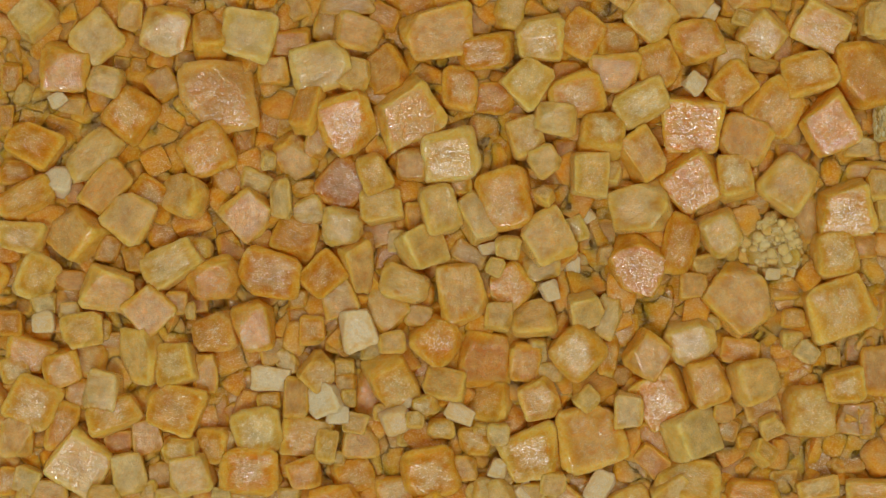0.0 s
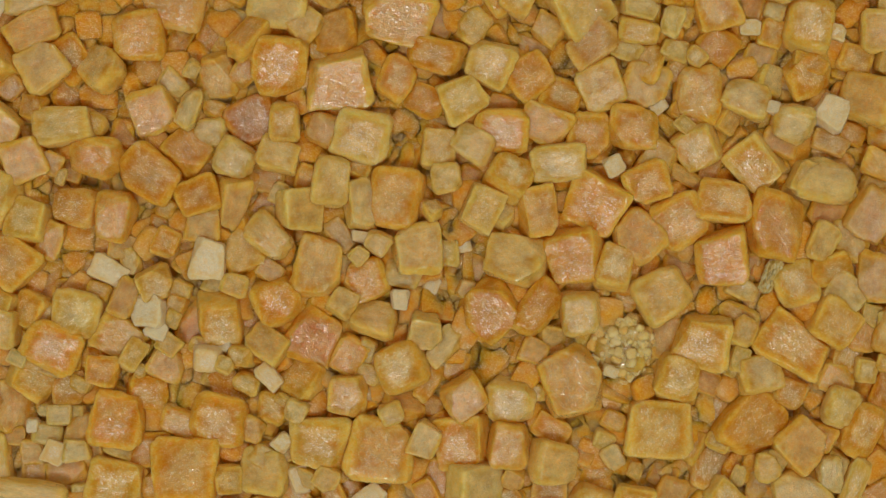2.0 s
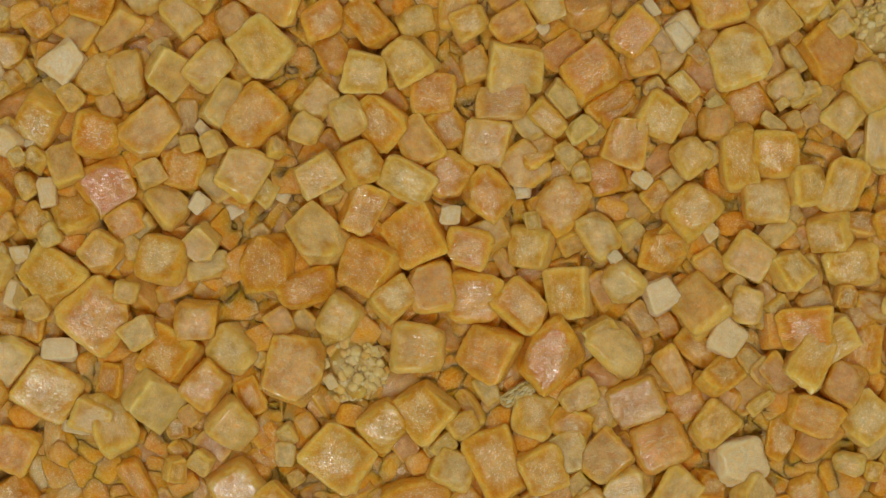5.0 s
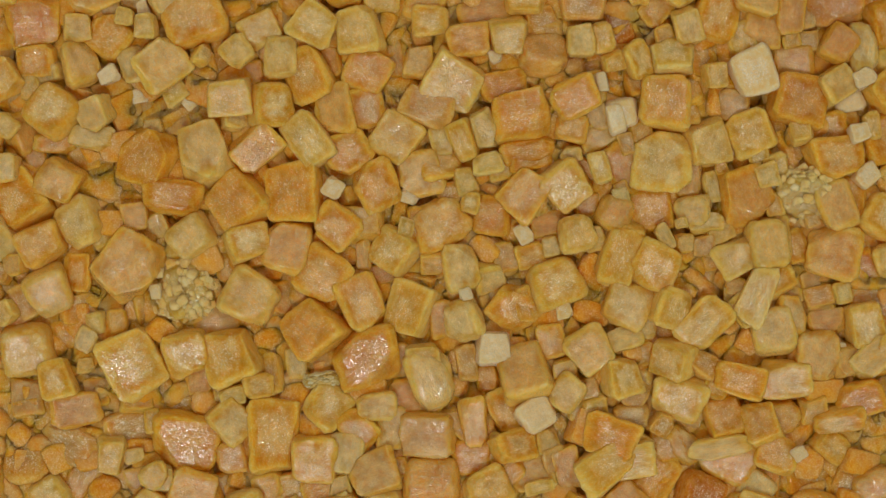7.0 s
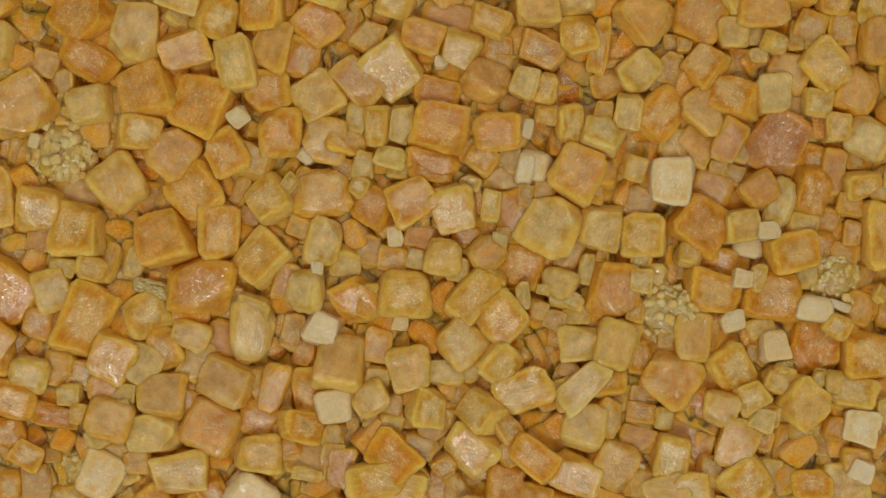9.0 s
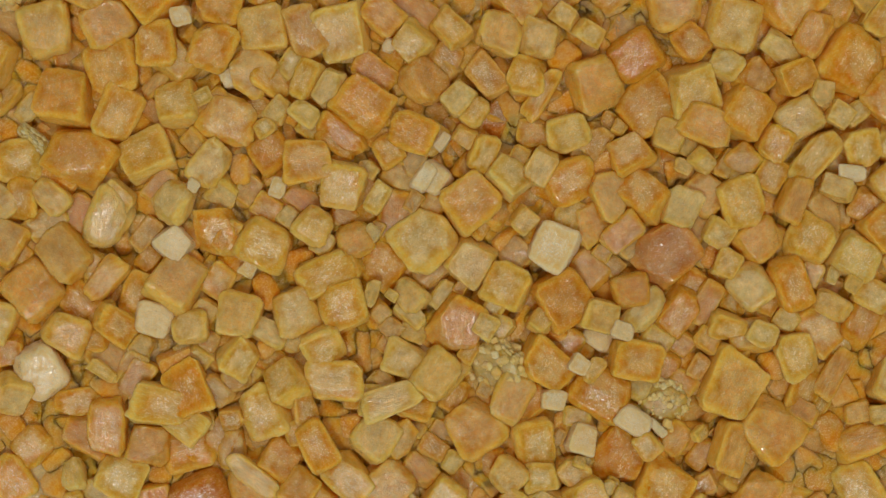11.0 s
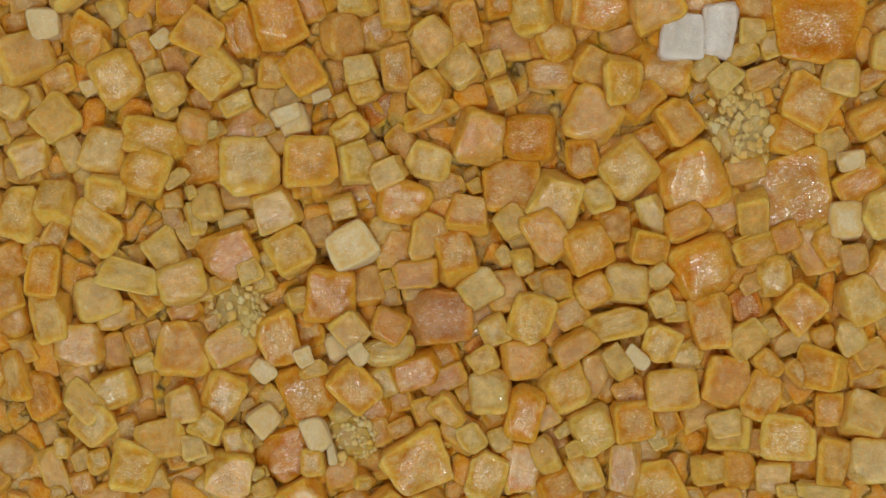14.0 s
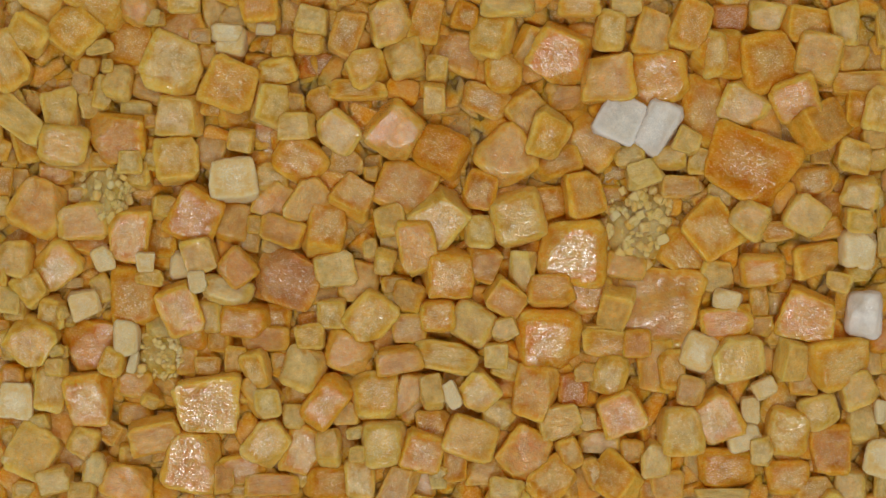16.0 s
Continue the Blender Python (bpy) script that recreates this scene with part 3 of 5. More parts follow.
def field_far():
    crystal(717, 288, 66, 66, 153, "y3")
    crystal(640, 270, 78, 86, 150, "y3")
    crystal(695, 237, 66, 34, 173, "y2")
    crystal(747, 241, 40, 36, 8, "y2")
    crystal(593, 294, 44, 24, 20, "y3")
    crystal(754, 341, 100, 64, 127, "y3")
    crystal(668, 340, 80, 80, 158, "p1")
    crystal(592, 231, 70, 50, 163, "a2")
    crystal(540, 213, 62, 60, 150, "a3e")
    crystal(542, 282, 74, 80, 178, "o2")
    crystal(459, 242, 90, 66, 23, "o2")
    crystal(463, 311, 98, 96, 167, "y3")
    crystal(421, 249, 38, 28, 8, "p2")
    crystal(399, 279, 40, 44, 8, "a2")
    crystal(364, 251, 52, 56, 180, "w3")
    crystal(609, 329, 34, 34, 178, "a2")
    crystal(553, 352, 52, 60, 173, "y3e")
    crystal(572, 326, 18, 22, 8, "y3")
    crystal(619, 362, 38, 38, 178, "p2")
    crystal(579, 372, 36, 56, 173, "y2")
    crystal(491, 352, 74, 50, 173, "p2")
    crystal(358, 328, 90, 86, 168, "a3")
    crystal(439, 394, 78, 74, 5, "y3")
    crystal(377, 369, 50, 34, 8, "a2")
    crystal(698, 410, 28, 36, 3, "o2")
    crystal(597, 395, 36, 50, 18, "y2")
    crystal(648, 416, 60, 70, 15, "y3")
    crystal(633, 474, 82, 72, 180, "y3")
    crystal(717, 441, 100, 52, 150, "y3")
    crystal(703, 486, 38, 60, 23, "a2")
    crystal(539, 447, 96, 86, 8, "o3")
    crystal(516, 391, 52, 28, 3, "y2")
    crystal(485, 412, 24, 22, 8, "o2")
    crystal(626, 492, 80, 50, 178, "a2")
    crystal(510, 489, 40, 40, 8, "y3")
    crystal(473, 480, 36, 34, 8, "y2")
    crystal(432, 474, 74, 76, 14, "y3")
    crystal(376, 452, 54, 58, 170, "p2")
    crystal(562, 495, 40, 30, 8, "a2")
    crystal(366, 408, 60, 40, 8, "o1")
    crystal(599, 432, 44, 50, 8, "a1")
    crystal(732, 502, 28, 50, 8, "a1")
    crystal(415, 342, 30, 44, 8, "o1")
    crystal(757, 273, 40, 40, 8, "o1")
    crystal(455, 197, 56, 34, 8, "y3")
    crystal(401, 205, 44, 60, 8, "a2")
    crystal(496, 231, 26, 24, 8, "o2")
    crystal(647, 374, 36, 36, 8, "a1")
    crystal(316, 198, 64, 60, 178, "a3e")
    crystal(305, 223, 34, 18, 3, "w3")
    crystal(366, 206, 46, 36, 8, "p2")
    crystal(227, 195, 54, 48, 177, "y3")
    crystal(227, 235, 56, 40, 0, "y3e")
    crystal(165, 208, 50, 80, 170, "p2")
    crystal(130, 175, 50, 50, 8, "a1")
    crystal(89, 177, 72, 70, 23, "y3")
    crystal(29, 167, 58, 76, 175, "a2")
    crystal(54, 239, 68, 68, 25, "y3")
    crystal(120, 267, 68, 66, 28, "y3")
    crystal(127, 306, 90, 34, 8, "a2")
    crystal(273, 248, 32, 38, 8, "y3")
    crystal(276, 289, 66, 44, 20, "y3")
    crystal(344, 380, 56, 40, 8, "a2")
    crystal(277, 353, 60, 74, 175, "y3")
    crystal(238, 344, 34, 32, 8, "a2")
    crystal(189, 336, 50, 56, 43, "a2")
    crystal(230, 384, 60, 44, 8, "y3")
    crystal(154, 382, 72, 60, 150, "y3", 188.4)
    crystal(162, 422, 34, 26, 8, "p2")
    crystal(321, 423, 42, 40, 178, "y3")
    crystal(325, 493, 78, 76, 13, "w3")
    crystal(214, 441, 94, 76, 150, "a3")
    crystal(132, 435, 54, 40, 178, "p2")
    crystal(53, 365, 90, 94, 150, "a3", 188.4)
    crystal(-8, 303, 36, 50, 8, "y3", 188.4)
    crystal(-4, 249, 36, 44, 3, "y3")
    crystal(-4, 209, 30, 32, 8, "a1")
    crystal(-33, 392, 86, 82, 163, "o3")
    crystal(207, 273, 80, 50, 8, "b1")
    crystal(313, 282, 50, 36, 8, "o1")
    crystal(302, 245, 36, 30, 8, "o1")
    crystal(285, 409, 60, 60, 8, "o1")
    crystal(128, 337, 60, 40, 8, "o1")
    crystal(89, 433, 36, 40, 8, "a1")
    crystal(39, 434, 56, 36, 8, "a1")
    crystal(19, 322, 50, 40, 8, "o1")
    crystal(261, 479, 60, 46, 8, "y2")
    crystal(-40, 147, 44, 50, 173, "o2")
    crystal(-112, 120, 92, 44, 8, "y3")
    crystal(-96, 186, 72, 76, 5, "y3")
    crystal(-122, 242, 64, 72, 10, "a3e")
    crystal(-39, 216, 94, 66, 170, "p2")
    crystal(-98, 290, 84, 50, 168, "p2")
    crystal(-170, 301, 70, 76, 43, "a2")
    crystal(-220, 191, 100, 96, 158, "a3", 188.4)
    crystal(-159, 186, 40, 70, 163, "o2")
    crystal(-239, 106, 70, 36, 8, "y3")
    crystal(-323, 92, 56, 36, 8, "y3")
    crystal(-300, 143, 54, 68, 0, "y3")
    crystal(-372, 132, 58, 76, 176, "a3")
    crystal(-307, 226, 86, 84, 13, "a3")
    crystal(-402, 206, 100, 92, 16, "a3")
    crystal(-339, 293, 74, 78, 160, "c3")
    crystal(-407, 297, 60, 96, 158, "c3")
    crystal(-214, 339, 62, 84, 168, "y3")
    crystal(-146, 387, 92, 92, 135, "a3")
    crystal(-295, 339, 90, 80, 145, "a2")
    crystal(-367, 354, 50, 40, 18, "y2")
    crystal(-243, 386, 76, 46, 28, "o2")
    crystal(-97, 344, 48, 40, 8, "o1")
    crystal(-242, 267, 60, 50, 8, "o1")
    crystal(-332, 162, 40, 50, 8, "o1")
    crystal(-377, 87, 40, 30, 8, "a1")
    crystal(-196, 378, 36, 40, 8, "p1")
    crystal(-97, 396, 30, 44, 8, "o1")
    crystal(-60, 346, 50, 50, 8, "o1")
    crystal(-40, 309, 50, 40, 8, "o1")
    crystal(-439, 111, 66, 90, 168, "a3")
    crystal(-508, 85, 60, 48, 8, "b2")
    crystal(-570, 74, 60, 46, 178, "y3", 188.4)
    crystal(-644, 80, 86, 56, 3, "a2")
    crystal(-713, 70, 48, 70, 16, "y2")
    crystal(-495, 152, 90, 88, 3, "a3")
    crystal(-488, 156, 50, 76, 8, "y3e")
    crystal(-582, 152, 98, 96, 23, "o3")
    crystal(-672, 133, 84, 86, 173, "y3")
    crystal(-736, 124, 50, 50, 8, "a2")
    crystal(-554, 236, 76, 72, 160, "y3", 188.4)
    crystal(-642, 212, 80, 72, 28, "a3", 188.4)
    crystal(-485, 257, 84, 110, 173, "o2")
    crystal(-694, 255, 90, 70, 33, "o3")
    crystal(-462, 315, 42, 48, 168, "y3")
    crystal(-488, 348, 36, 44, 178, "y2")
    crystal(-579, 341, 150, 114, 163, "o3")
    crystal(-758, 300, 60, 52, 173, "y3")
    crystal(-759, 214, 50, 60, 8, "o2")
    crystal(-792, 214, 50, 72, 173, "y3")
    crystal(-752, 171, 90, 42, 8, "a2")
    crystal(-776, 120, 36, 50, 8, "p1")
    crystal(-701, 307, 36, 30, 8, "p2")
    crystal(-434, 348, 60, 40, 8, "y2")
    crystal(-641, 276, 60, 70, 8, "o1")
    crystal(-745, 46, 44, 50, 8, "o1")
    crystal(-778, 60, 20, 80, 8, "y2")
    crystal(-669, 38, 40, 24, 8, "o1")
    crystal(-789, 265, 40, 34, 8, "y2")
    crystal(-803, 298, 34, 40, 8, "y2")
    crystal(663, 591, 90, 94, 163, "a3")
    crystal(580, 602, 80, 60, 13, "a3")
    crystal(571, 636, 84, 60, 173, "a2")
    crystal(496, 615, 68, 90, 3, "a3", 188.4)
    crystal(550, 551, 86, 96, 178, "r3")
    crystal(442, 560, 40, 40, 3, "y3")
    crystal(386, 564, 86, 92, 160, "o3")
    crystal(368, 633, 56, 58, 25, "y3", 188.4)
    crystal(400, 657, 36, 50, 8, "w2e")
    crystal(536, 664, 34, 42, 28, "w3")
    crystal(459, 659, 30, 32, 8, "w3")
    crystal(449, 686, 46, 28, 0, "y3")
    crystal(690, 686, 60, 58, 180, "y3")
    crystal(619, 686, 68, 86, 140, "y3", 188.4)
    crystal(599, 670, 40, 60, 23, "a2")
    crystal(655, 734, 56, 48, 135, "y3")
    crystal(559, 749, 50, 48, 25, "w3")
    crystal(678, 773, 42, 44, 8, "y3")
    crystal(610, 773, 44, 50, 178, "y3")
    crystal(584, 779, 24, 26, 8, "y2")
    crystal(532, 718, 34, 46, 33, "y2")
    crystal(387, 734, 66, 88, 28, "a3", 188.4)
    crystal(363, 682, 32, 36, 18, "w3")
    crystal(312, 691, 88, 52, 175, "y3e")
    crystal(470, 723, 90, 100, 8, "o2")
    crystal(405, 749, 30, 36, 28, "y2")
    crystal(336, 740, 50, 60, 8, "y2")
    crystal(600, 559, 24, 26, 8, "p2")
    crystal(719, 603, 20, 40, 8, "y1")
    crystal(667, 639, 50, 40, 8, "p1")
    crystal(553, 689, 60, 40, 8, "p1")
    crystal(582, 714, 30, 20, 8, "p2")
    crystal(471, 547, 50, 60, 8, "o1")
    crystal(441, 522, 60, 40, 8, "o1")
    crystal(437, 618, 50, 60, 8, "o1")
    crystal(709, 550, 50, 50, 8, "o1")
    crystal(642, 525, 60, 40, 8, "o2")
    crystal(494, 509, 42, 46, 8, "y2")
    crystal(551, 780, 80, 40, 8, "o1")
    crystal(316, 570, 64, 74, 173, "o2")
    crystal(421, 772, 50, 40, 8, "y2")
    crystal(701, 740, 20, 40, 8, "y1")
    crystal(255, 516, 60, 72, 163, "a2")
    crystal(191, 514, 64, 84, 155, "a3")
    crystal(152, 558, 72, 92, 177, "a3")
    crystal(113, 495, 74, 64, 157, "a3")
    crystal(226, 572, 76, 48, 170, "o3")
    crystal(276, 567, 28, 30, 8, "a2")
    crystal(285, 599, 34, 36, 173, "p2")
    crystal(232, 604, 60, 30, 168, "p2")
    crystal(210, 656, 108, 98, 163, "b3")
    crystal(299, 648, 62, 60, 140, "o3")
    crystal(128, 626, 72, 66, 20, "y3")
    crystal(81, 644, 70, 70, 178, "a2")
    crystal(273, 739, 90, 60, 3, "o2")
    crystal(120, 706, 48, 52, 8, "y3")
    crystal(55, 702, 72, 94, 145, "y3")
    crystal(20, 680, 30, 50, 8, "a2")
    crystal(40, 528, 54, 58, 20, "y3")
    crystal(69, 581, 24, 30, 18, "y3")
    crystal(33, 566, 36, 36, 8, "y2")
    crystal(40, 602, 36, 40, 178, "y3")
    crystal(-13, 565, 66, 96, 18, "a3")
    crystal(-44, 507, 80, 86, 145, "y3", 188.4)
    crystal(24, 469, 104, 90, 163, "o2")
    crystal(-78, 606, 90, 86, 5, "a3")
    crystal(16, 639, 48, 32, 8, "o2")
    crystal(-12, 658, 54, 50, 178, "o2")
    crystal(-67, 683, 60, 56, 8, "a3")
    crystal(-20, 711, 60, 50, 8, "o2")
    crystal(142, 672, 60, 40, 8, "o1")
    crystal(89, 544, 60, 80, 8, "o1")
    crystal(163, 700, 50, 50, 8, "o1")
    crystal(224, 734, 60, 60, 8, "o1")
    crystal(87, 451, 24, 24, 8, "a2")
    crystal(-110, 452, 54, 64, 175, "o3")
    crystal(-290, 436, 62, 76, 20, "a3")
    crystal(-394, 384, 60, 44, 28, "y3")
    crystal(-395, 477, 110, 124, 173, "r3")
    crystal(-184, 490, 94, 96, 23, "y3")
    crystal(-120, 526, 52, 54, 8, "y3")
    crystal(-237, 457, 56, 60, 18, "o2")
    crystal(-290, 533, 122, 104, 3, "a3", 188.4)
    crystal(-133, 581, 60, 60, 173, "o3")
    crystal(-204, 581, 44, 66, 178, "y3")
    crystal(-257, 610, 82, 56, 10, "a3")
    crystal(-334, 608, 84, 60, 16, "a2")
    crystal(-183, 635, 68, 52, 155, "o3")
    crystal(-376, 625, 54, 70, 170, "y3")
    crystal(-386, 549, 72, 50, 178, "a2")
    crystal(-461, 611, 140, 130, 178, "o2")
    crystal(-130, 688, 82, 70, 157, "y3")
    crystal(-187, 689, 46, 40, 28, "y3")
    crystal(-269, 696, 114, 110, 8, "a3", 188.4)
    crystal(-353, 674, 50, 30, 8, "a2")
    crystal(-340, 393, 50, 40, 8, "p1")
    crystal(-208, 542, 60, 60, 8, "o1")
    crystal(-161, 565, 40, 50, 8, "o1")
    crystal(-112, 646, 50, 50, 8, "o1")
    crystal(-345, 437, 50, 50, 8, "o1")
    crystal(-523, 467, 90, 86, 135, "a3")
    crystal(-591, 436, 68, 56, 157, "y3")
    crystal(-534, 399, 42, 38, 178, "y2")
    crystal(-689, 417, 72, 62, 158, "y3")
    crystal(-694, 354, 70, 48, 18, "p2")
    crystal(-778, 365, 58, 54, 178, "y3", 188.4)
    crystal(-781, 412, 50, 38, 3, "y3")
    crystal(-789, 462, 66, 66, 3, "w3")
    crystal(-795, 506, 40, 28, 8, "y2")
    crystal(-761, 526, 40, 32, 173, "y3")
    crystal(-626, 521, 78, 52, 13, "a3", 188.4)
    crystal(-632, 484, 34, 28, 8, "y2")
    crystal(-720, 491, 82, 60, 23, "a2")
    crystal(-732, 435, 60, 32, 23, "a2")
    crystal(-645, 452, 54, 32, 13, "p2")
    crystal(-547, 544, 64, 60, 175, "y2")
    crystal(-571, 585, 48, 36, 173, "w3")
    crystal(-577, 622, 86, 54, 18, "a3", 188.4)
    crystal(-630, 580, 36, 60, 8, "a2")
    crystal(-718, 589, 92, 80, 173, "a3", 188.4)
    crystal(-817, 575, 62, 78, 5, "c3", 188.4)
    crystal(-461, 396, 70, 36, 8, "p2")
    crystal(-482, 516, 92, 64, 150, "a2")
    crystal(-587, 399, 40, 50, 8, "o1")
    crystal(-728, 390, 50, 50, 8, "o1")
    crystal(-673, 543, 50, 30, 8, "a1")
    crystal(-639, 622, 40, 36, 8, "o2")
    crystal(-671, 635, 40, 30, 8, "p2")
    crystal(-659, 586, 24, 50, 8, "a1")
    crystal(-604, 478, 40, 50, 8, "a1")
    crystal(-832, 445, 16, 50, 8, "y2")
    crystal(-824, 386, 14, 80, 8, "y1")
    crystal(-772, 565, 40, 50, 8, "o1")
    crystal(641, 825, 80, 78, 155, "y3")
    crystal(585, 839, 24, 22, 8, "y3")
    crystal(591, 866, 38, 32, 8, "y3")
    crystal(540, 819, 100, 90, 8, "o2")
    crystal(492, 842, 42, 46, 168, "y3")
    crystal(474, 799, 44, 60, 8, "w3")
    crystal(457, 838, 16, 40, 173, "w3")
    crystal(415, 823, 76, 70, 8, "r3")
    crystal(678, 843, 36, 44, 8, "y2")
    crystal(654, 936, 56, 62, 3, "w3")
    crystal(599, 907, 56, 80, 3, "y3")
    crystal(529, 912, 84, 88, 13, "a3", 188.4)
    crystal(452, 877, 62, 46, 3, "a2")
    crystal(418, 901, 30, 22, 168, "y3")
    crystal(391, 878, 60, 70, 8, "o1")
    crystal(316, 891, 106, 96, 11, "y3", 188.4)
    crystal(327, 829, 46, 30, 8, "p2")
    crystal(610, 971, 40, 34, 18, "y2")
    crystal(525, 988, 52, 50, 163, "y3")
    crystal(611, 1023, 84, 86, 158, "y3")
    crystal(482, 969, 44, 36, 158, "p2")
    crystal(402, 961, 90, 56, 23, "a3")
    crystal(332, 997, 96, 106, 178, "a3")
    crystal(497, 1037, 40, 60, 3, "y3e")
    crystal(566, 1065, 60, 46, 18, "y3")
    crystal(440, 1052, 86, 60, 178, "a3")
    crystal(512, 1081, 44, 36, 8, "y3")
    crystal(618, 1090, 40, 30, 8, "y2")
    crystal(658, 1012, 32, 50, 8, "a2")
    crystal(430, 1000, 70, 40, 8, "a1")
    crystal(377, 1053, 50, 36, 8, "p1")
    crystal(364, 783, 60, 50, 8, "o2")
    crystal(311, 777, 40, 50, 8, "o2")
    crystal(573, 980, 36, 60, 8, "a1")
    crystal(542, 1026, 60, 50, 8, "o1")
    crystal(444, 931, 60, 40, 8, "o1")
    crystal(649, 980, 50, 40, 8, "o1")
    crystal(270, 1023, 36, 50, 8, "o2")
    crystal(365, 824, 36, 50, 8, "a2")
    crystal(669, 892, 40, 36, 8, "o2")
    crystal(623, 880, 40, 40, 8, "a1")
    crystal(279, 809, 40, 44, 8, "a2")
    crystal(239, 821, 44, 66, 23, "y3")
    crystal(256, 864, 36, 50, 8, "a2")
    crystal(230, 766, 80, 46, 8, "o2")
    crystal(153, 751, 50, 44, 13, "y3")
    crystal(158, 810, 70, 74, 170, "y3")
    crystal(83, 770, 80, 66, 168, "a2")
    crystal(110, 863, 62, 96, 150, "a3")
    crystal(212, 879, 42, 50, 16, "y3")
    crystal(161, 897, 44, 44, 3, "y2")
    crystal(161, 856, 40, 32, 8, "a1")
    crystal(75, 880, 52, 36, 13, "a2")
    crystal(26, 843, 82, 78, 10, "y3")
    crystal(-10, 770, 80, 46, 18, "o3", 188.4)
    crystal(-32, 830, 50, 84, 173, "a2")
    crystal(-75, 816, 42, 58, 18, "y3")
    crystal(-91, 755, 102, 50, 179, "y3")
    crystal(202, 949, 66, 80, 150, "y3")
    crystal(133, 953, 66, 90, 168, "a2")
    crystal(94, 941, 44, 64, 13, "y3")
    crystal(-2, 923, 76, 82, 10, "y3")
    crystal(50, 910, 30, 22, 18, "y2")
    crystal(40, 944, 28, 26, 8, "y3")
    crystal(-73, 925, 72, 70, 173, "a3")
    crystal(32, 988, 50, 70, 8, "y2")
    crystal(86, 1003, 80, 60, 8, "o2")
    crystal(-58, 980, 90, 66, 18, "o2", 188.4)
    crystal(238, 998, 80, 50, 23, "o2", 188.4)
    crystal(258, 961, 56, 50, 8, "o1")
    crystal(184, 1023, 90, 40, 8, "o2")
    crystal(-107, 970, 30, 36, 8, "y2")
    crystal(-83, 878, 56, 50, 8, "p2")
    crystal(244, 1041, 50, 24, 8, "a2")
    crystal(-28, 730, 60, 40, 8, "o1")
    crystal(200, 802, 30, 34, 8, "a1")
    crystal(67, 919, 40, 50, 8, "o1")
    crystal(-178, 739, 40, 44, 8, "y3")
    crystal(-201, 760, 50, 36, 163, "y2")
    crystal(-157, 805, 60, 60, 53, "y3", 188.4)
    crystal(-109, 819, 30, 44, 38, "w3")
    crystal(-256, 795, 76, 92, 175, "a3")
    crystal(-322, 779, 50, 60, 8, "b2")
    crystal(-198, 842, 60, 54, 3, "y2")
    crystal(-154, 893, 92, 72, 168, "a3")
    crystal(-256, 907, 86, 96, 150, "a3")
    crystal(-306, 840, 76, 60, 18, "y3")
    crystal(-353, 830, 36, 36, 8, "y2")
    crystal(-385, 745, 60, 74, 170, "y3e")
    crystal(-414, 806, 72, 72, 30, "a3", 188.4)
    crystal(-382, 865, 68, 46, 8, "a2", 188.4)
    crystal(-331, 891, 40, 52, 28, "a3")
    crystal(-305, 946, 62, 80, 140, "a3")
    crystal(-378, 923, 30, 56, 28, "p2")
    crystal(-423, 926, 82, 68, 153, "a3")
    crystal(-485, 883, 48, 64, 8, "y3")
    crystal(-371, 692, 84, 50, 178, "a2")
    crystal(-343, 746, 44, 36, 8, "a2")
    crystal(-187, 947, 66, 50, 13, "a2")
    crystal(-229, 974, 60, 44, 178, "y3")
    crystal(-466, 719, 60, 90, 8, "a2")
    crystal(-112, 793, 40, 44, 8, "a1")
    crystal(-352, 956, 60, 40, 8, "p1")
    crystal(-442, 874, 40, 40, 8, "a2")
    crystal(-129, 842, 50, 30, 8, "a1")
    crystal(-220, 733, 36, 50, 8, "o1")
    crystal(-133, 942, 40, 60, 8, "o2")
    crystal(-425, 684, 50, 50, 8, "o2")
    crystal(-165, 985, 60, 30, 8, "a1")
    crystal(-491, 938, 50, 40, 8, "o2")
    crystal(-467, 839, 40, 40, 8, "o1")
    crystal(-533, 683, 62, 68, 165, "w3")
    crystal(-603, 682, 84, 80, 16, "y3")
    crystal(-529, 753, 48, 50, 178, "p3")
    crystal(-584, 793, 78, 88, 38, "a3", 188.4)
    crystal(-523, 826, 78, 86, 10, "y3")
    crystal(-657, 731, 40, 34, 33, "w3")
    crystal(-639, 773, 32, 48, 8, "w2")
    crystal(-633, 823, 56, 48, 23, "w3")
    crystal(-667, 842, 40, 50, 8, "y3")
    crystal(-712, 803, 82, 86, 178, "y3")
    crystal(-700, 676, 48, 72, 3, "y3")
    crystal(-728, 715, 50, 40, 8, "a2")
    crystal(-763, 758, 66, 58, 28, "y3")
    crystal(-781, 665, 110, 80, 18, "a3")
    crystal(-825, 709, 64, 58, 28, "y3")
    crystal(-841, 773, 56, 66, 8, "y2")
    crystal(-793, 825, 70, 80, 8, "o2")
    crystal(-874, 824, 46, 60, 178, "w3")
    crystal(-836, 882, 54, 60, 8, "y2")
    crystal(-725, 885, 80, 60, 8, "a2")
    crystal(-614, 880, 100, 66, 8, "o2")
    crystal(-610, 927, 90, 20, 8, "y3")
    crystal(-772, 896, 60, 40, 8, "p2")
    crystal(-491, 721, 50, 66, 8, "a2")
    crystal(-668, 638, 28, 40, 8, "p2")
    crystal(-565, 725, 36, 40, 8, "a1")
    crystal(-817, 631, 36, 40, 8, "y2")
    crystal(-888, 874, 24, 50, 8, "y2")
    crystal(-641, 710, 60, 40, 8, "o1")
    crystal(-870, 744, 20, 40, 8, "w2")
    crystal(-558, 877, 40, 50, 8, "a1")
    crystal(-845, 656, 30, 50, 8, "a1")
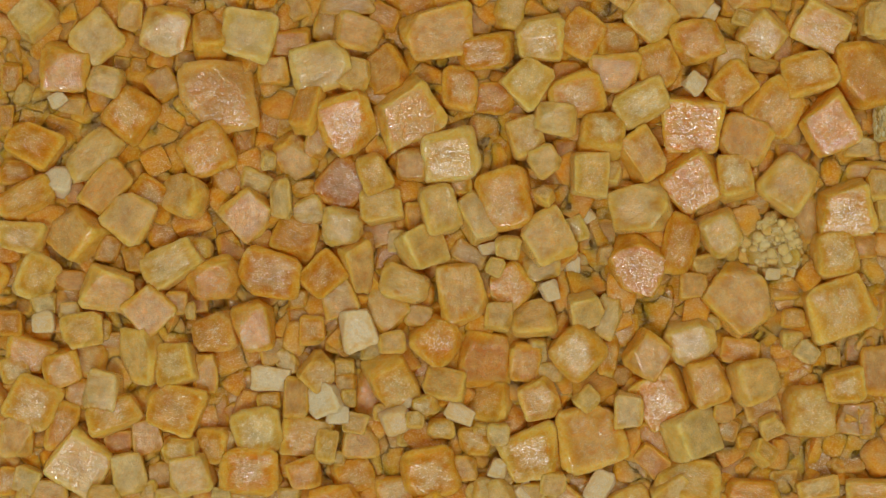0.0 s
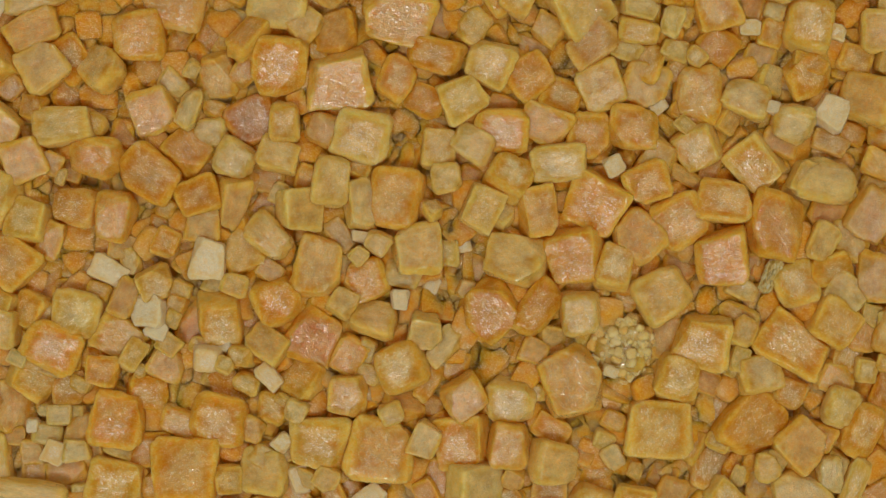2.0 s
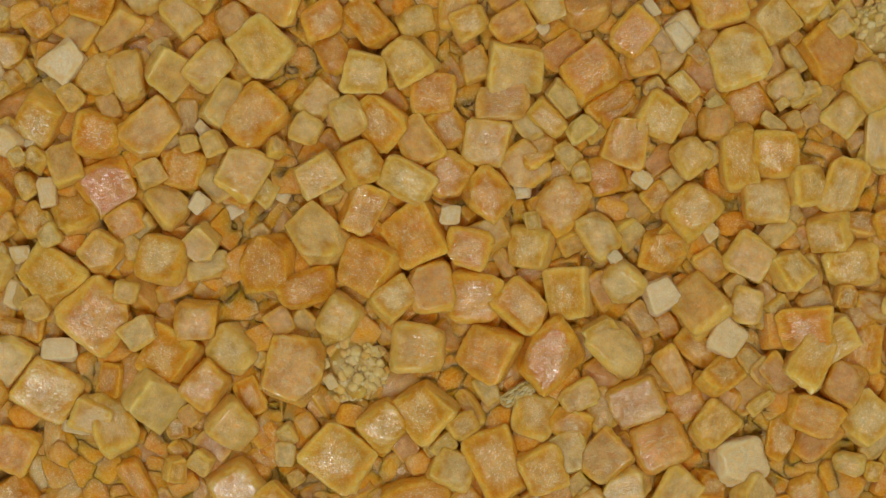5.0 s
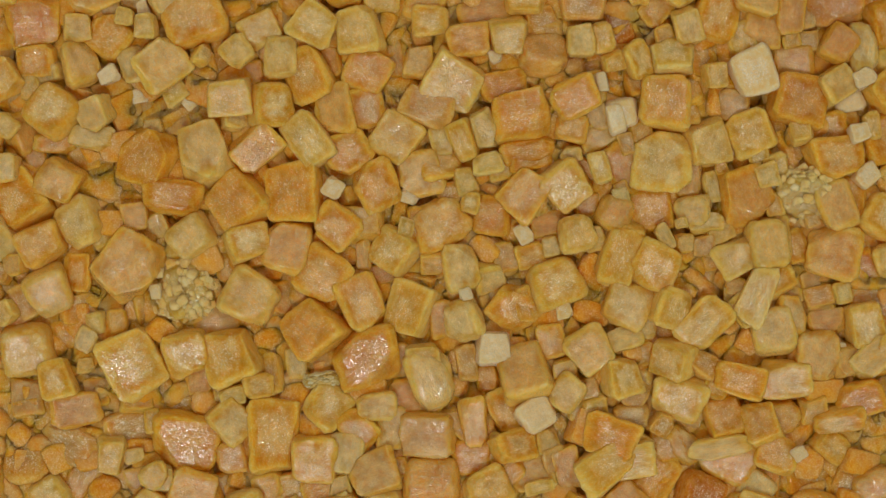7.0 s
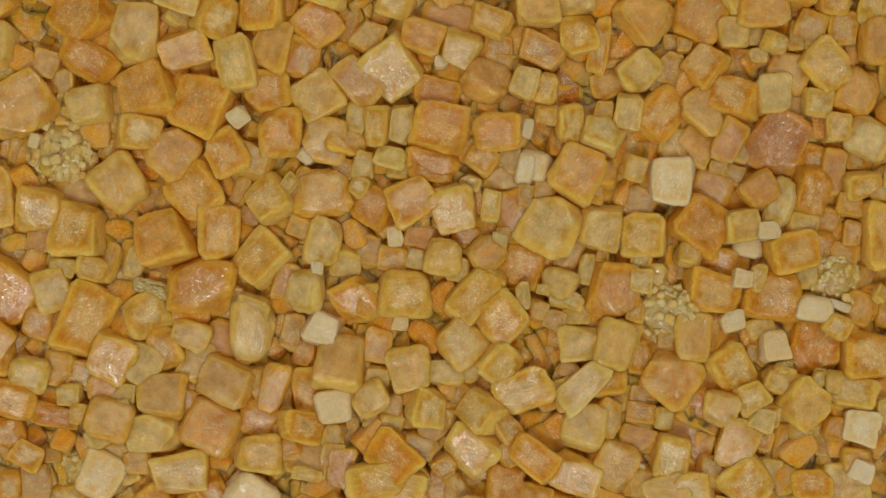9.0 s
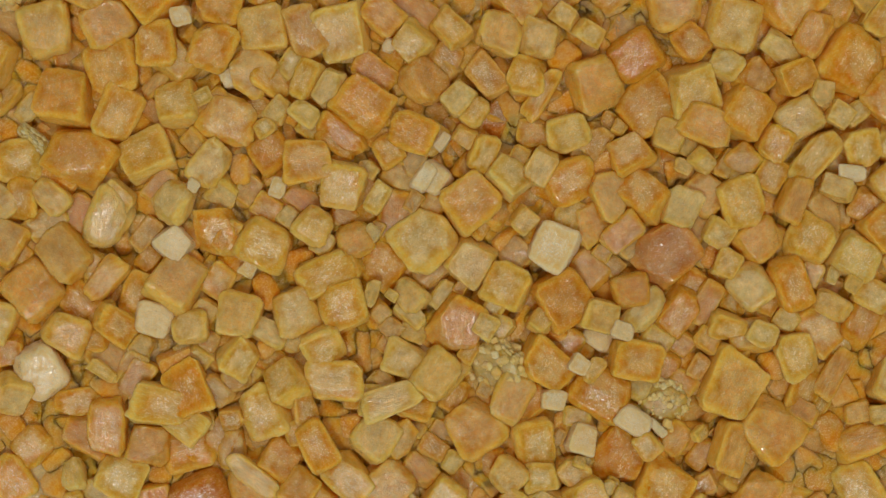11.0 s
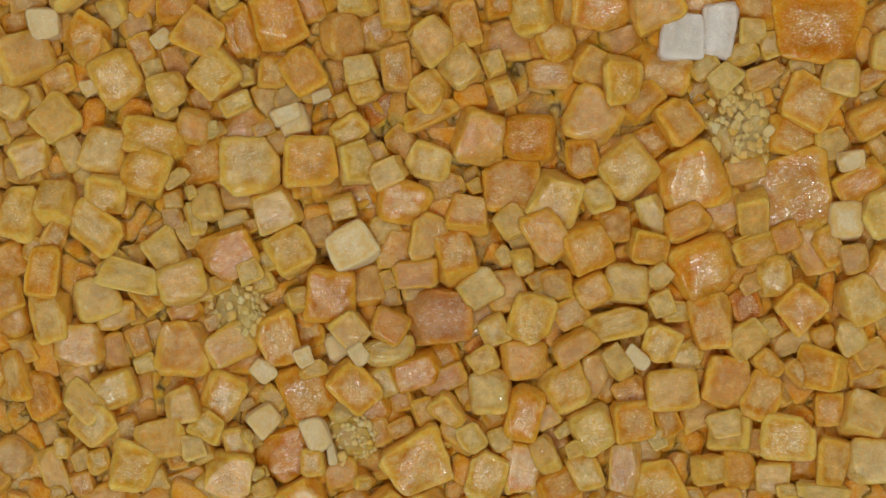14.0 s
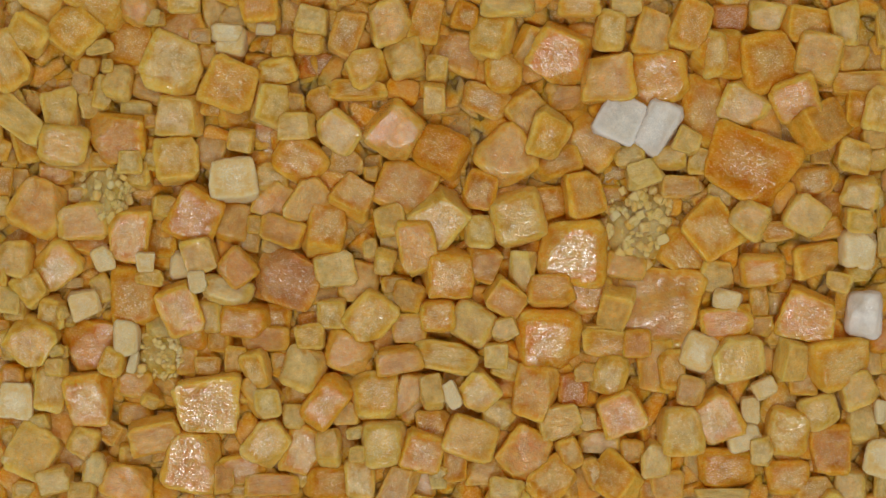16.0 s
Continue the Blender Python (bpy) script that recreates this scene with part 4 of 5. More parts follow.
    crystal(-509, 925, 60, 50, 8, "a2")


field_far()

def field_side():
    crystal(514, -98, 86, 98, 18, "a3e")
    crystal(461, -73, 46, 34, 94, "p2")
    crystal(485, -37, 30, 34, 74, "y2")
    crystal(579, -115, 52, 40, 84, "a2")
    crystal(596, -74, 80, 58, 3, "y3")
    crystal(643, -70, 22, 20, 94, "w3")
    crystal(617, -24, 50, 50, 84, "y2")
    crystal(688, -77, 76, 62, 8, "y3e")
    crystal(679, 10, 76, 74, 129, "a2")
    crystal(446, -42, 40, 50, 94, "y2")
    crystal(513, -2, 66, 70, 74, "o2")
    crystal(589, 8, 44, 50, 94, "o2")
    crystal(681, -116, 50, 60, 94, "o2")
    crystal(656, -37, 36, 36, 94, "a1")
    crystal(626, -105, 50, 40, 94, "p1")
    crystal(567, -52, 34, 30, 94, "p1")
    crystal(481, 58, 82, 72, 135, "a3")
    crystal(473, 135, 78, 78, 30, "y3", 94.07)
    crystal(552, 48, 26, 34, 114, "w2")
    crystal(541, 95, 70, 44, 94, "o1")
    crystal(565, 140, 66, 62, 5, "y3e")
    crystal(578, 173, 36, 40, 94, "y2")
    crystal(583, 93, 36, 36, 94, "y2")
    crystal(592, 53, 50, 44, 94, "a2")
    crystal(614, 213, 112, 68, 153, "y3")
    crystal(648, 91, 96, 84, 102, "y3")
    crystal(697, 99, 26, 28, 94, "w3")
    crystal(510, 228, 30, 30, 94, "y2")
    crystal(516, 168, 50, 40, 94, "o1")
    crystal(642, 157, 40, 60, 94, "o1")
    crystal(704, 214, 80, 84, 150, "y3")
    crystal(422, 76, 80, 40, 94, "o2")
    crystal(425, 152, 36, 30, 94, "y2")
    crystal(426, 22, 40, 50, 94, "y2")
    crystal(676, 29, 30, 60, 94, "a2")
    crystal(797, -699, 90, 70, 94, "p1")
    crystal(791, -652, 32, 42, 94, "y2")
    crystal(832, -598, 116, 98, 74, "o3", 94.07)
    crystal(808, -514, 72, 68, 33, "y3")
    crystal(844, -442, 82, 130, 84, "a3")
    crystal(765, -503, 42, 32, 94, "y3")
    crystal(870, -523, 54, 56, 94, "p2")
    crystal(840, -734, 46, 64, 74, "y3")
    crystal(847, -693, 34, 24, 94, "y2")
    crystal(894, -650, 40, 42, 84, "y3")
    crystal(892, -687, 60, 50, 94, "p1")
    crystal(924, -600, 84, 78, 69, "a3")
    crystal(963, -682, 94, 92, 139, "y3")
    crystal(962, -511, 72, 56, 89, "y3e")
    crystal(893, -377, 80, 82, 79, "a3", 94.07)
    crystal(808, -342, 76, 72, 134, "y3")
    crystal(941, -463, 50, 60, 94, "a2")
    crystal(939, -416, 56, 50, 94, "p2")
    crystal(954, -372, 70, 50, 99, "a2")
    crystal(979, -433, 42, 36, 104, "y3")
    crystal(1007, -408, 28, 34, 94, "a3")
    crystal(1003, -351, 82, 74, 89, "a3")
    crystal(1014, -533, 96, 68, 89, "a3e", 94.07)
    crystal(1002, -619, 72, 40, 94, "a2")
    crystal(1041, -626, 100, 36, 94, "y3")
    crystal(1025, -447, 80, 40, 94, "o2")
    crystal(949, -573, 50, 60, 94, "a2")
    crystal(917, -485, 60, 30, 94, "p1")
    crystal(1021, -713, 24, 24, 94, "w2")
    crystal(893, -501, 36, 40, 94, "p1")
    crystal(921, -540, 50, 50, 94, "o1")
    crystal(1047, -711, 50, 30, 94, "p1")
    crystal(765, -601, 60, 36, 94, "p1")
    crystal(818, -253, 70, 46, 86, "y3")
    crystal(782, -153, 110, 74, 11, "y3e")
    crystal(766, -85, 36, 64, 89, "p2")
    crystal(747, -33, 60, 58, 84, "w3")
    crystal(812, -197, 60, 60, 94, "o2")
    crystal(801, 15, 92, 88, 5, "a3")
    crystal(852, -291, 80, 52, 35, "a3")
    crystal(862, -231, 60, 70, 84, "a2")
    crystal(894, -319, 58, 76, 79, "y3")
    crystal(882, -173, 100, 80, 79, "o3")
    crystal(868, -87, 46, 82, 89, "a3", 94.07)
    crystal(859, -31, 48, 74, 104, "a2")
    crystal(874, 23, 66, 56, 114, "w3")
    crystal(863, -125, 28, 36, 94, "a2")
    crystal(937, -271, 78, 78, 104, "o3")
    crystal(931, -98, 76, 66, 84, "o2")
    crystal(924, -25, 72, 54, 99, "a3")
    crystal(987, -79, 80, 62, 102, "y3")
    crystal(970, -175, 100, 96, 79, "a3")
    crystal(1005, -273, 92, 70, 114, "y3")
    crystal(1000, -336, 36, 70, 94, "y3")
    crystal(950, -339, 36, 36, 94, "y2")
    crystal(933, -238, 50, 36, 94, "a2")
    crystal(979, 6, 80, 60, 94, "a2")
    crystal(966, 45, 40, 60, 94, "p2")
    crystal(1000, 12, 50, 24, 94, "y3")
    crystal(926, 37, 40, 44, 94, "a2")
    crystal(797, -52, 40, 50, 94, "o1")
    crystal(895, -276, 40, 24, 94, "p1")
    crystal(772, 137, 76, 76, 27, "y3")
    crystal(762, 201, 62, 44, 104, "y2")
    crystal(841, 85, 60, 60, 45, "y3")
    crystal(842, 124, 36, 36, 94, "p2")
    crystal(829, 184, 64, 60, 5, "y3")
    crystal(841, 222, 34, 40, 94, "y2")
    crystal(810, 278, 68, 74, 161, "y3")
    crystal(878, 280, 76, 86, 155, "y3", 94.07)
    crystal(863, 392, 54, 94, 157, "a3")
    crystal(875, 129, 40, 40, 94, "y2")
    crystal(880, 97, 30, 30, 94, "y2")
    crystal(900, 191, 60, 40, 84, "p2")
    crystal(930, 153, 90, 70, 64, "a3")
    crystal(980, 161, 120, 60, 94, "y3")
    crystal(959, 250, 66, 60, 94, "o2")
    crystal(933, 358, 70, 76, 94, "a2")
    crystal(975, 336, 100, 36, 94, "y3")
    crystal(947, 420, 60, 72, 94, "a3")
    crystal(746, 69, 50, 60, 94, "a2")
    crystal(802, 86, 40, 36, 94, "a2")
    crystal(818, 360, 80, 50, 94, "o1")
    crystal(707, 405, 36, 30, 84, "y2")
    crystal(744, 415, 36, 56, 114, "y3")
    crystal(927, 303, 40, 40, 94, "a1")
    crystal(974, 66, 44, 70, 94, "o2")
    crystal(924, 62, 30, 40, 94, "a1")
    crystal(798, 223, 60, 40, 94, "a1")
    crystal(787, 461, 78, 72, 3, "y3")
    crystal(763, 497, 50, 60, 74, "a2")
    crystal(839, 534, 88, 72, 173, "a3")
    crystal(871, 473, 60, 84, 175, "y3", 94.07)
    crystal(795, 627, 72, 64, 5, "y3")
    crystal(846, 673, 68, 70, 30, "y3")
    crystal(855, 588, 60, 56, 94, "a2")
    crystal(840, 575, 20, 36, 84, "w2")
    crystal(736, 595, 34, 38, 94, "y2")
    crystal(739, 555, 50, 40, 94, "p2")
    crystal(677, 724, 46, 34, 114, "y2")
    crystal(689, 760, 42, 42, 89, "y3")
    crystal(739, 734, 88, 68, 175, "a3", 94.07)
    crystal(723, 775, 36, 34, 94, "p2")
    crystal(803, 768, 82, 78, 150, "y3")
    crystal(777, 798, 46, 50, 94, "y2")
    crystal(762, 657, 80, 70, 94, "p1")
    crystal(784, 563, 60, 50, 94, "o2")
    crystal(924, 600, 84, 56, 97, "o3", 94.07)
    crystal(804, 700, 50, 50, 94, "p2")
    crystal(861, 741, 44, 40, 94, "y2")
    crystal(889, 731, 40, 32, 94, "y2")
    crystal(899, 772, 44, 40, 94, "p2")
    crystal(871, 810, 60, 80, 94, "a2")
    crystal(911, 700, 34, 28, 74, "y3")
    crystal(941, 459, 60, 60, 94, "o2")
    crystal(932, 514, 46, 46, 94, "a2")
    crystal(958, 556, 90, 40, 94, "a3")
    crystal(927, 664, 70, 60, 94, "a1")
    crystal(944, 740, 90, 40, 94, "a2")
    crystal(939, 815, 50, 44, 94, "y3")
    crystal(946, 775, 24, 30, 94, "y2")
    crystal(721, 809, 30, 80, 94, "a1")
    crystal(786, 525, 36, 30, 94, "y1")
    crystal(265, -40, 92, 88, 54, "y3", 94.07)
    crystal(199, -2, 72, 56, 89, "a3")
    crystal(308, -90, 88, 64, 62, "p3")
    crystal(154, -64, 64, 52, 84, "y3")
    crystal(200, 69, 64, 60, 84, "y3", 94.07)
    crystal(243, 126, 70, 84, 175, "p3e")
    crystal(346, 71, 94, 90, 94, "a3")
    crystal(359, 4, 40, 64, 97, "y3")
    crystal(373, -37, 44, 72, 104, "y3")
    crystal(365, -75, 34, 54, 94, "y2")
    crystal(419, -119, 76, 82, 3, "a2")
    crystal(325, 175, 78, 62, 109, "a3")
    crystal(379, 159, 46, 58, 160, "a3")
    crystal(366, 193, 36, 30, 94, "y2")
    crystal(373, 238, 34, 54, 94, "w3")
    crystal(232, 42, 22, 24, 94, "w2")
    crystal(139, 107, 68, 52, 84, "y3")
    crystal(150, 33, 90, 50, 94, "o2")
    crystal(226, -97, 50, 56, 84, "a2")
    crystal(180, 130, 60, 50, 94, "p2")
    crystal(202, 142, 50, 40, 94, "p2")
    crystal(284, 47, 80, 50, 94, "o2")
    crystal(422, 1, 52, 36, 94, "y3")
    crystal(407, 75, 90, 50, 94, "o2")
    crystal(297, 148, 50, 40, 94, "o1")
    crystal(279, 192, 70, 36, 94, "p1")
    crystal(414, -85, 80, 50, 94, "a2")


field_side()

def field_quarter():
    crystal(51, -1131, 56, 84, 46, "a3", 46.43)
    crystal(14, -1055, 48, 50, 23, "y3")
    crystal(75, -1017, 80, 74, 13, "y3")
    crystal(131, -1006, 34, 50, 36, "w2")
    crystal(143, -1114, 68, 72, 26, "y3")
    crystal(222, -1076, 70, 86, 21, "y3")
    crystal(307, -1047, 108, 96, 26, "y3")
    crystal(198, -1009, 40, 50, 46, "a2")
    crystal(98, -1084, 60, 56, 46, "a2")
    crystal(158, -1173, 50, 60, 46, "p2")
    crystal(113, -1199, 50, 90, 46, "a3")
    crystal(166, -1241, 80, 56, 41, "y3")
    crystal(245, -1156, 96, 100, 11, "a3")
    crystal(390, -1001, 66, 60, 41, "y3")
    crystal(392, -1038, 50, 20, 46, "w2")
    crystal(354, -940, 40, 60, 46, "o2")
    crystal(180, -1042, 40, 30, 46, "p2")
    crystal(296, -1001, 50, 40, 46, "o1")
    crystal(189, -1142, 50, 60, 46, "o1")
    crystal(-9, -1088, 30, 50, 46, "p1")
    crystal(98, -964, 40, 36, 46, "o2")
    crystal(236, -833, 40, 40, 46, "y3")
    crystal(137, -1036, 50, 50, 46, "a1")
    crystal(1069, -72, 92, 76, 71, "w3")
    crystal(1131, -84, 66, 60, 16, "y3")
    crystal(1062, -205, 66, 100, 26, "y3")
    crystal(1131, -158, 90, 56, 54, "a2")
    crystal(1080, -139, 50, 46, 46, "o2")
    crystal(823, -154, 46, 40, 46, "y2")
    crystal(930, -50, 56, 50, 46, "a2")
    crystal(1073, 13, 50, 90, 46, "a2")
    crystal(1221, -143, 86, 64, 46, "y3")
    crystal(1173, -194, 46, 60, 46, "a2")
    crystal(1126, -236, 70, 60, 46, "a2")
    crystal(1031, -353, 40, 60, 46, "y2")
    crystal(1071, -311, 80, 40, 46, "a2")
    crystal(1034, -126, 50, 44, 46, "p1")
    crystal(972, -35, 36, 60, 46, "a2")
    crystal(1117, -29, 40, 60, 46, "o1")
    crystal(875, -108, 60, 40, 46, "a2")


field_quarter()

def field_second_quarter():
    crystal(1071, 81, 66, 100, 126, "a3")
    crystal(947, 183, 50, 80, 141, "a2")
    crystal(1052, 160, 76, 70, 121, "o3")
    crystal(1015, 218, 84, 70, 141, "a2")
    crystal(1128, 155, 80, 80, 106, "y3")
    crystal(1070, 287, 110, 80, 151, "b3", 141.15)
    crystal(1134, 235, 60, 84, 136, "o2")
    crystal(1111, 362, 86, 90, 141, "y3e")
    crystal(1198, 258, 64, 70, 136, "y3")
    crystal(1057, 396, 60, 66, 141, "y2")
    crystal(1005, 438, 60, 70, 151, "a3")
    crystal(1005, 474, 26, 24, 111, "w3")
    crystal(1193, 299, 30, 36, 141, "w2")
    crystal(1159, 314, 50, 70, 141, "a2")
    crystal(920, 244, 40, 36, 141, "p2")
    crystal(862, 207, 50, 36, 141, "p2")
    crystal(871, 346, 36, 46, 141, "a2")
    crystal(828, 330, 40, 50, 141, "p2")
    crystal(1240, 283, 60, 40, 141, "a2")
    crystal(1128, 326, 40, 50, 141, "a1")
    crystal(1144, 204, 50, 50, 141, "o1")
    crystal(-40, 1001, 50, 94, 161, "p3", 141.15)
    crystal(-84, 1055, 90, 92, 5, "y3")
    crystal(-44, 1104, 44, 42, 141, "y3")
    crystal(39, 1087, 60, 60, 141, "o2")
    crystal(-11, 1160, 100, 90, 141, "y2")
    crystal(126, 1116, 78, 80, 106, "y3")
    crystal(76, 1144, 68, 72, 121, "y3")
    crystal(103, 1190, 70, 50, 151, "y3")
    crystal(34, 1201, 60, 50, 141, "y2")
    crystal(33, 1234, 60, 60, 161, "a3")
    crystal(118, 883, 46, 60, 141, "y2")
    crystal(210, 1100, 50, 40, 141, "a2")
    crystal(187, 1132, 40, 30, 141, "y2")
    crystal(-7, 1086, 40, 60, 141, "a1")
    crystal(-15, 1060, 60, 40, 141, "p1")


field_second_quarter()

def field_third():
    crystal(-332, -974, 50, 40, 23, "a2")
    crystal(-308, -1022, 66, 60, 33, "p2")
    crystal(-390, -1092, 60, 90, 23, "a2")
    crystal(-306, -1068, 44, 36, 23, "y2")
    crystal(-281, -1052, 30, 24, 23, "y2")
    crystal(-333, -1071, 24, 22, 23, "y2")
    crystal(-264, -1077, 36, 66, 168, "a2")
    crystal(-205, -1035, 90, 90, 13, "a3")
    crystal(-286, -1132, 36, 40, 3, "w3")
    crystal(-313, -1109, 54, 40, 13, "y2")
    crystal(-252, -1111, 46, 36, 28, "y3")
    crystal(-222, -1100, 30, 30, 23, "p2")
    crystal(-185, -1081, 54, 36, 3, "y2")
    crystal(-137, -1066, 70, 60, 23, "o2")
    crystal(-166, -1146, 98, 92, 15, "y3")
    crystal(-57, -1070, 110, 110, 23, "a3")
    crystal(-255, -1155, 70, 50, 23, "o2")
    crystal(-310, -1178, 40, 36, 23, "p2")
    crystal(-301, -1211, 140, 36, 18, "y3")
    crystal(-96, -1119, 50, 44, 23, "a2")
    crystal(-324, -1146, 40, 40, 23, "a2")
    crystal(-366, -1136, 40, 30, 23, "a2")
    crystal(-213, -1177, 44, 30, 23, "y2")
    crystal(-341, -1104, 24, 26, 23, "w2")


field_third()

def field_fourth():
    crystal(-331, 1027, 90, 76, 159, "y3")
    crystal(-472, 1025, 80, 78, 145, "y3")
    crystal(-416, 998, 50, 60, 165, "a2")
    crystal(-181, 1046, 54, 50, 170, "y3")
    crystal(-230, 1061, 60, 66, 165, "a2")
    crystal(-289, 1087, 62, 56, 165, "y2")
    crystal(-396, 1092, 56, 86, 160, "a3")
    crystal(-460, 1107, 76, 74, 165, "y3")
    crystal(-362, 1136, 84, 30, 155, "y3")
    crystal(-139, 1078, 40, 24, 165, "a2")
    crystal(-275, 1021, 30, 40, 165, "o2")
    crystal(-498, 964, 60, 40, 165, "a2")
    crystal(-349, 1089, 50, 50, 165, "o1")
    crystal(-304, 1120, 40, 24, 165, "y3")
    crystal(-437, 957, 60, 30, 165, "p1")


field_fourth()

def field_rim():
    crystal(997, 357, 78, 105, 148, "a2")
    crystal(1044, 495, 75, 90, 173, "o1")
    crystal(1115, 492, 75, 90, 153, "a2e")
    crystal(1004, 539, 50, 65, 133, "a2")
    crystal(1102, 414, 50, 120, 153, "y2")
    crystal(1075, 557, 60, 50, 153, "p1")
    crystal(-38, 852, 45, 50, 153, "o1")
    crystal(-107, 960, 28, 35, 153, "y2e")
    crystal(128, 981, 45, 65, 153, "y2")
    crystal(166, 944, 40, 60, 153, "a1")
    crystal(29, 1059, 50, 50, 153, "o1")
    crystal(-114, 1121, 95, 90, 123, "o2")
    crystal(-190, 1115, 60, 55, 173, "a2")
    crystal(-212, 1160, 60, 55, 153, "o2")
    crystal(-15, 1127, 95, 50, 153, "y3")
    crystal(-151, 1191, 95, 60, 143, "a2")
    crystal(-243, 1165, 40, 50, 153, "a2")


field_rim()

def field_second_rim():
    crystal(1106, -403, 60, 55, 106, "r2")
    crystal(1105, -341, 70, 85, 81, "w3")
    crystal(1106, -476, 55, 45, 76, "a2")
    crystal(1094, -433, 35, 30, 106, "o1")
    crystal(1150, -448, 60, 60, 106, "p2")
    crystal(1163, -491, 40, 50, 106, "a2")
    crystal(1090, -268, 80, 60, 106, "a1")
    crystal(1064, -286, 50, 40, 106, "a2")
    crystal(690, 638, 60, 60, 106, "o1")
    crystal(618, 763, 45, 45, 106, "a2e")
    crystal(592, 768, 24, 20, 106, "y3e")
    crystal(592, 836, 22, 26, 106, "y3e")
    crystal(600, 862, 35, 35, 106, "w2e")
    crystal(622, 951, 70, 30, 106, "a2")
    crystal(689, 840, 50, 30, 106, "y2")
    crystal(857, 632, 80, 50, 121, "y3")
    crystal(777, 880, 70, 50, 106, "a2")
    crystal(728, 961, 40, 36, 86, "w3")
    crystal(760, 939, 90, 70, 106, "y2")
    crystal(712, 945, 50, 40, 106, "a2")
    crystal(696, 889, 50, 55, 106, "p1")


field_second_rim()

def field_third_rim():
    crystal(1109, 65, 90, 60, 100, "o2")
    crystal(978, 138, 110, 70, 120, "y3")
    crystal(967, 276, 55, 70, 135, "o2e")
    crystal(1177, 90, 40, 55, 135, "y3e")
    crystal(1210, 117, 36, 30, 135, "y3e")
    crystal(1173, 150, 60, 35, 100, "y2")
    crystal(1219, 175, 80, 60, 120, "y3")
    crystal(228, 866, 70, 60, 135, "a2")
    crystal(167, 1166, 38, 30, 135, "a2e")
    crystal(199, 1177, 25, 40, 135, "w2", 135.25)
    crystal(184, 1191, 25, 40, 135, "y2")
    crystal(135, 1198, 50, 70, 135, "y2")
    crystal(248, 1142, 100, 55, 150, "a2")
    crystal(302, 1068, 60, 60, 135, "o1")
    crystal(-377, -1025, 84, 72, 173, "y3")
    crystal(886, -659, 44, 48, 23, "y3e")
    crystal(993, -626, 46, 62, 23, "y3e")
    crystal(-240, 994, 68, 68, 160, "y3")


field_third_rim()


# ---- the rest of the heap ----
def covered():
    """Where the plan is already taken by the crystals above: a raster of cells a tenth of a millimetre wide."""
    n = 340
    taken = np.zeros((n, n), bool)
    u = (np.arange(n) - n / 2 + 0.5) * 10
    gx, gy = np.meshgrid(u, u, indexing="ij")
    for x, y, w, h, turn in PLACED:
        c, s = math.cos(radians(turn)), math.sin(radians(turn))
        dx, dy = gx - x, gy - y
        taken |= (abs(c * dx + s * dy) < w * 0.46) & (abs(c * dy - s * dx) < h * 0.46)
    return taken


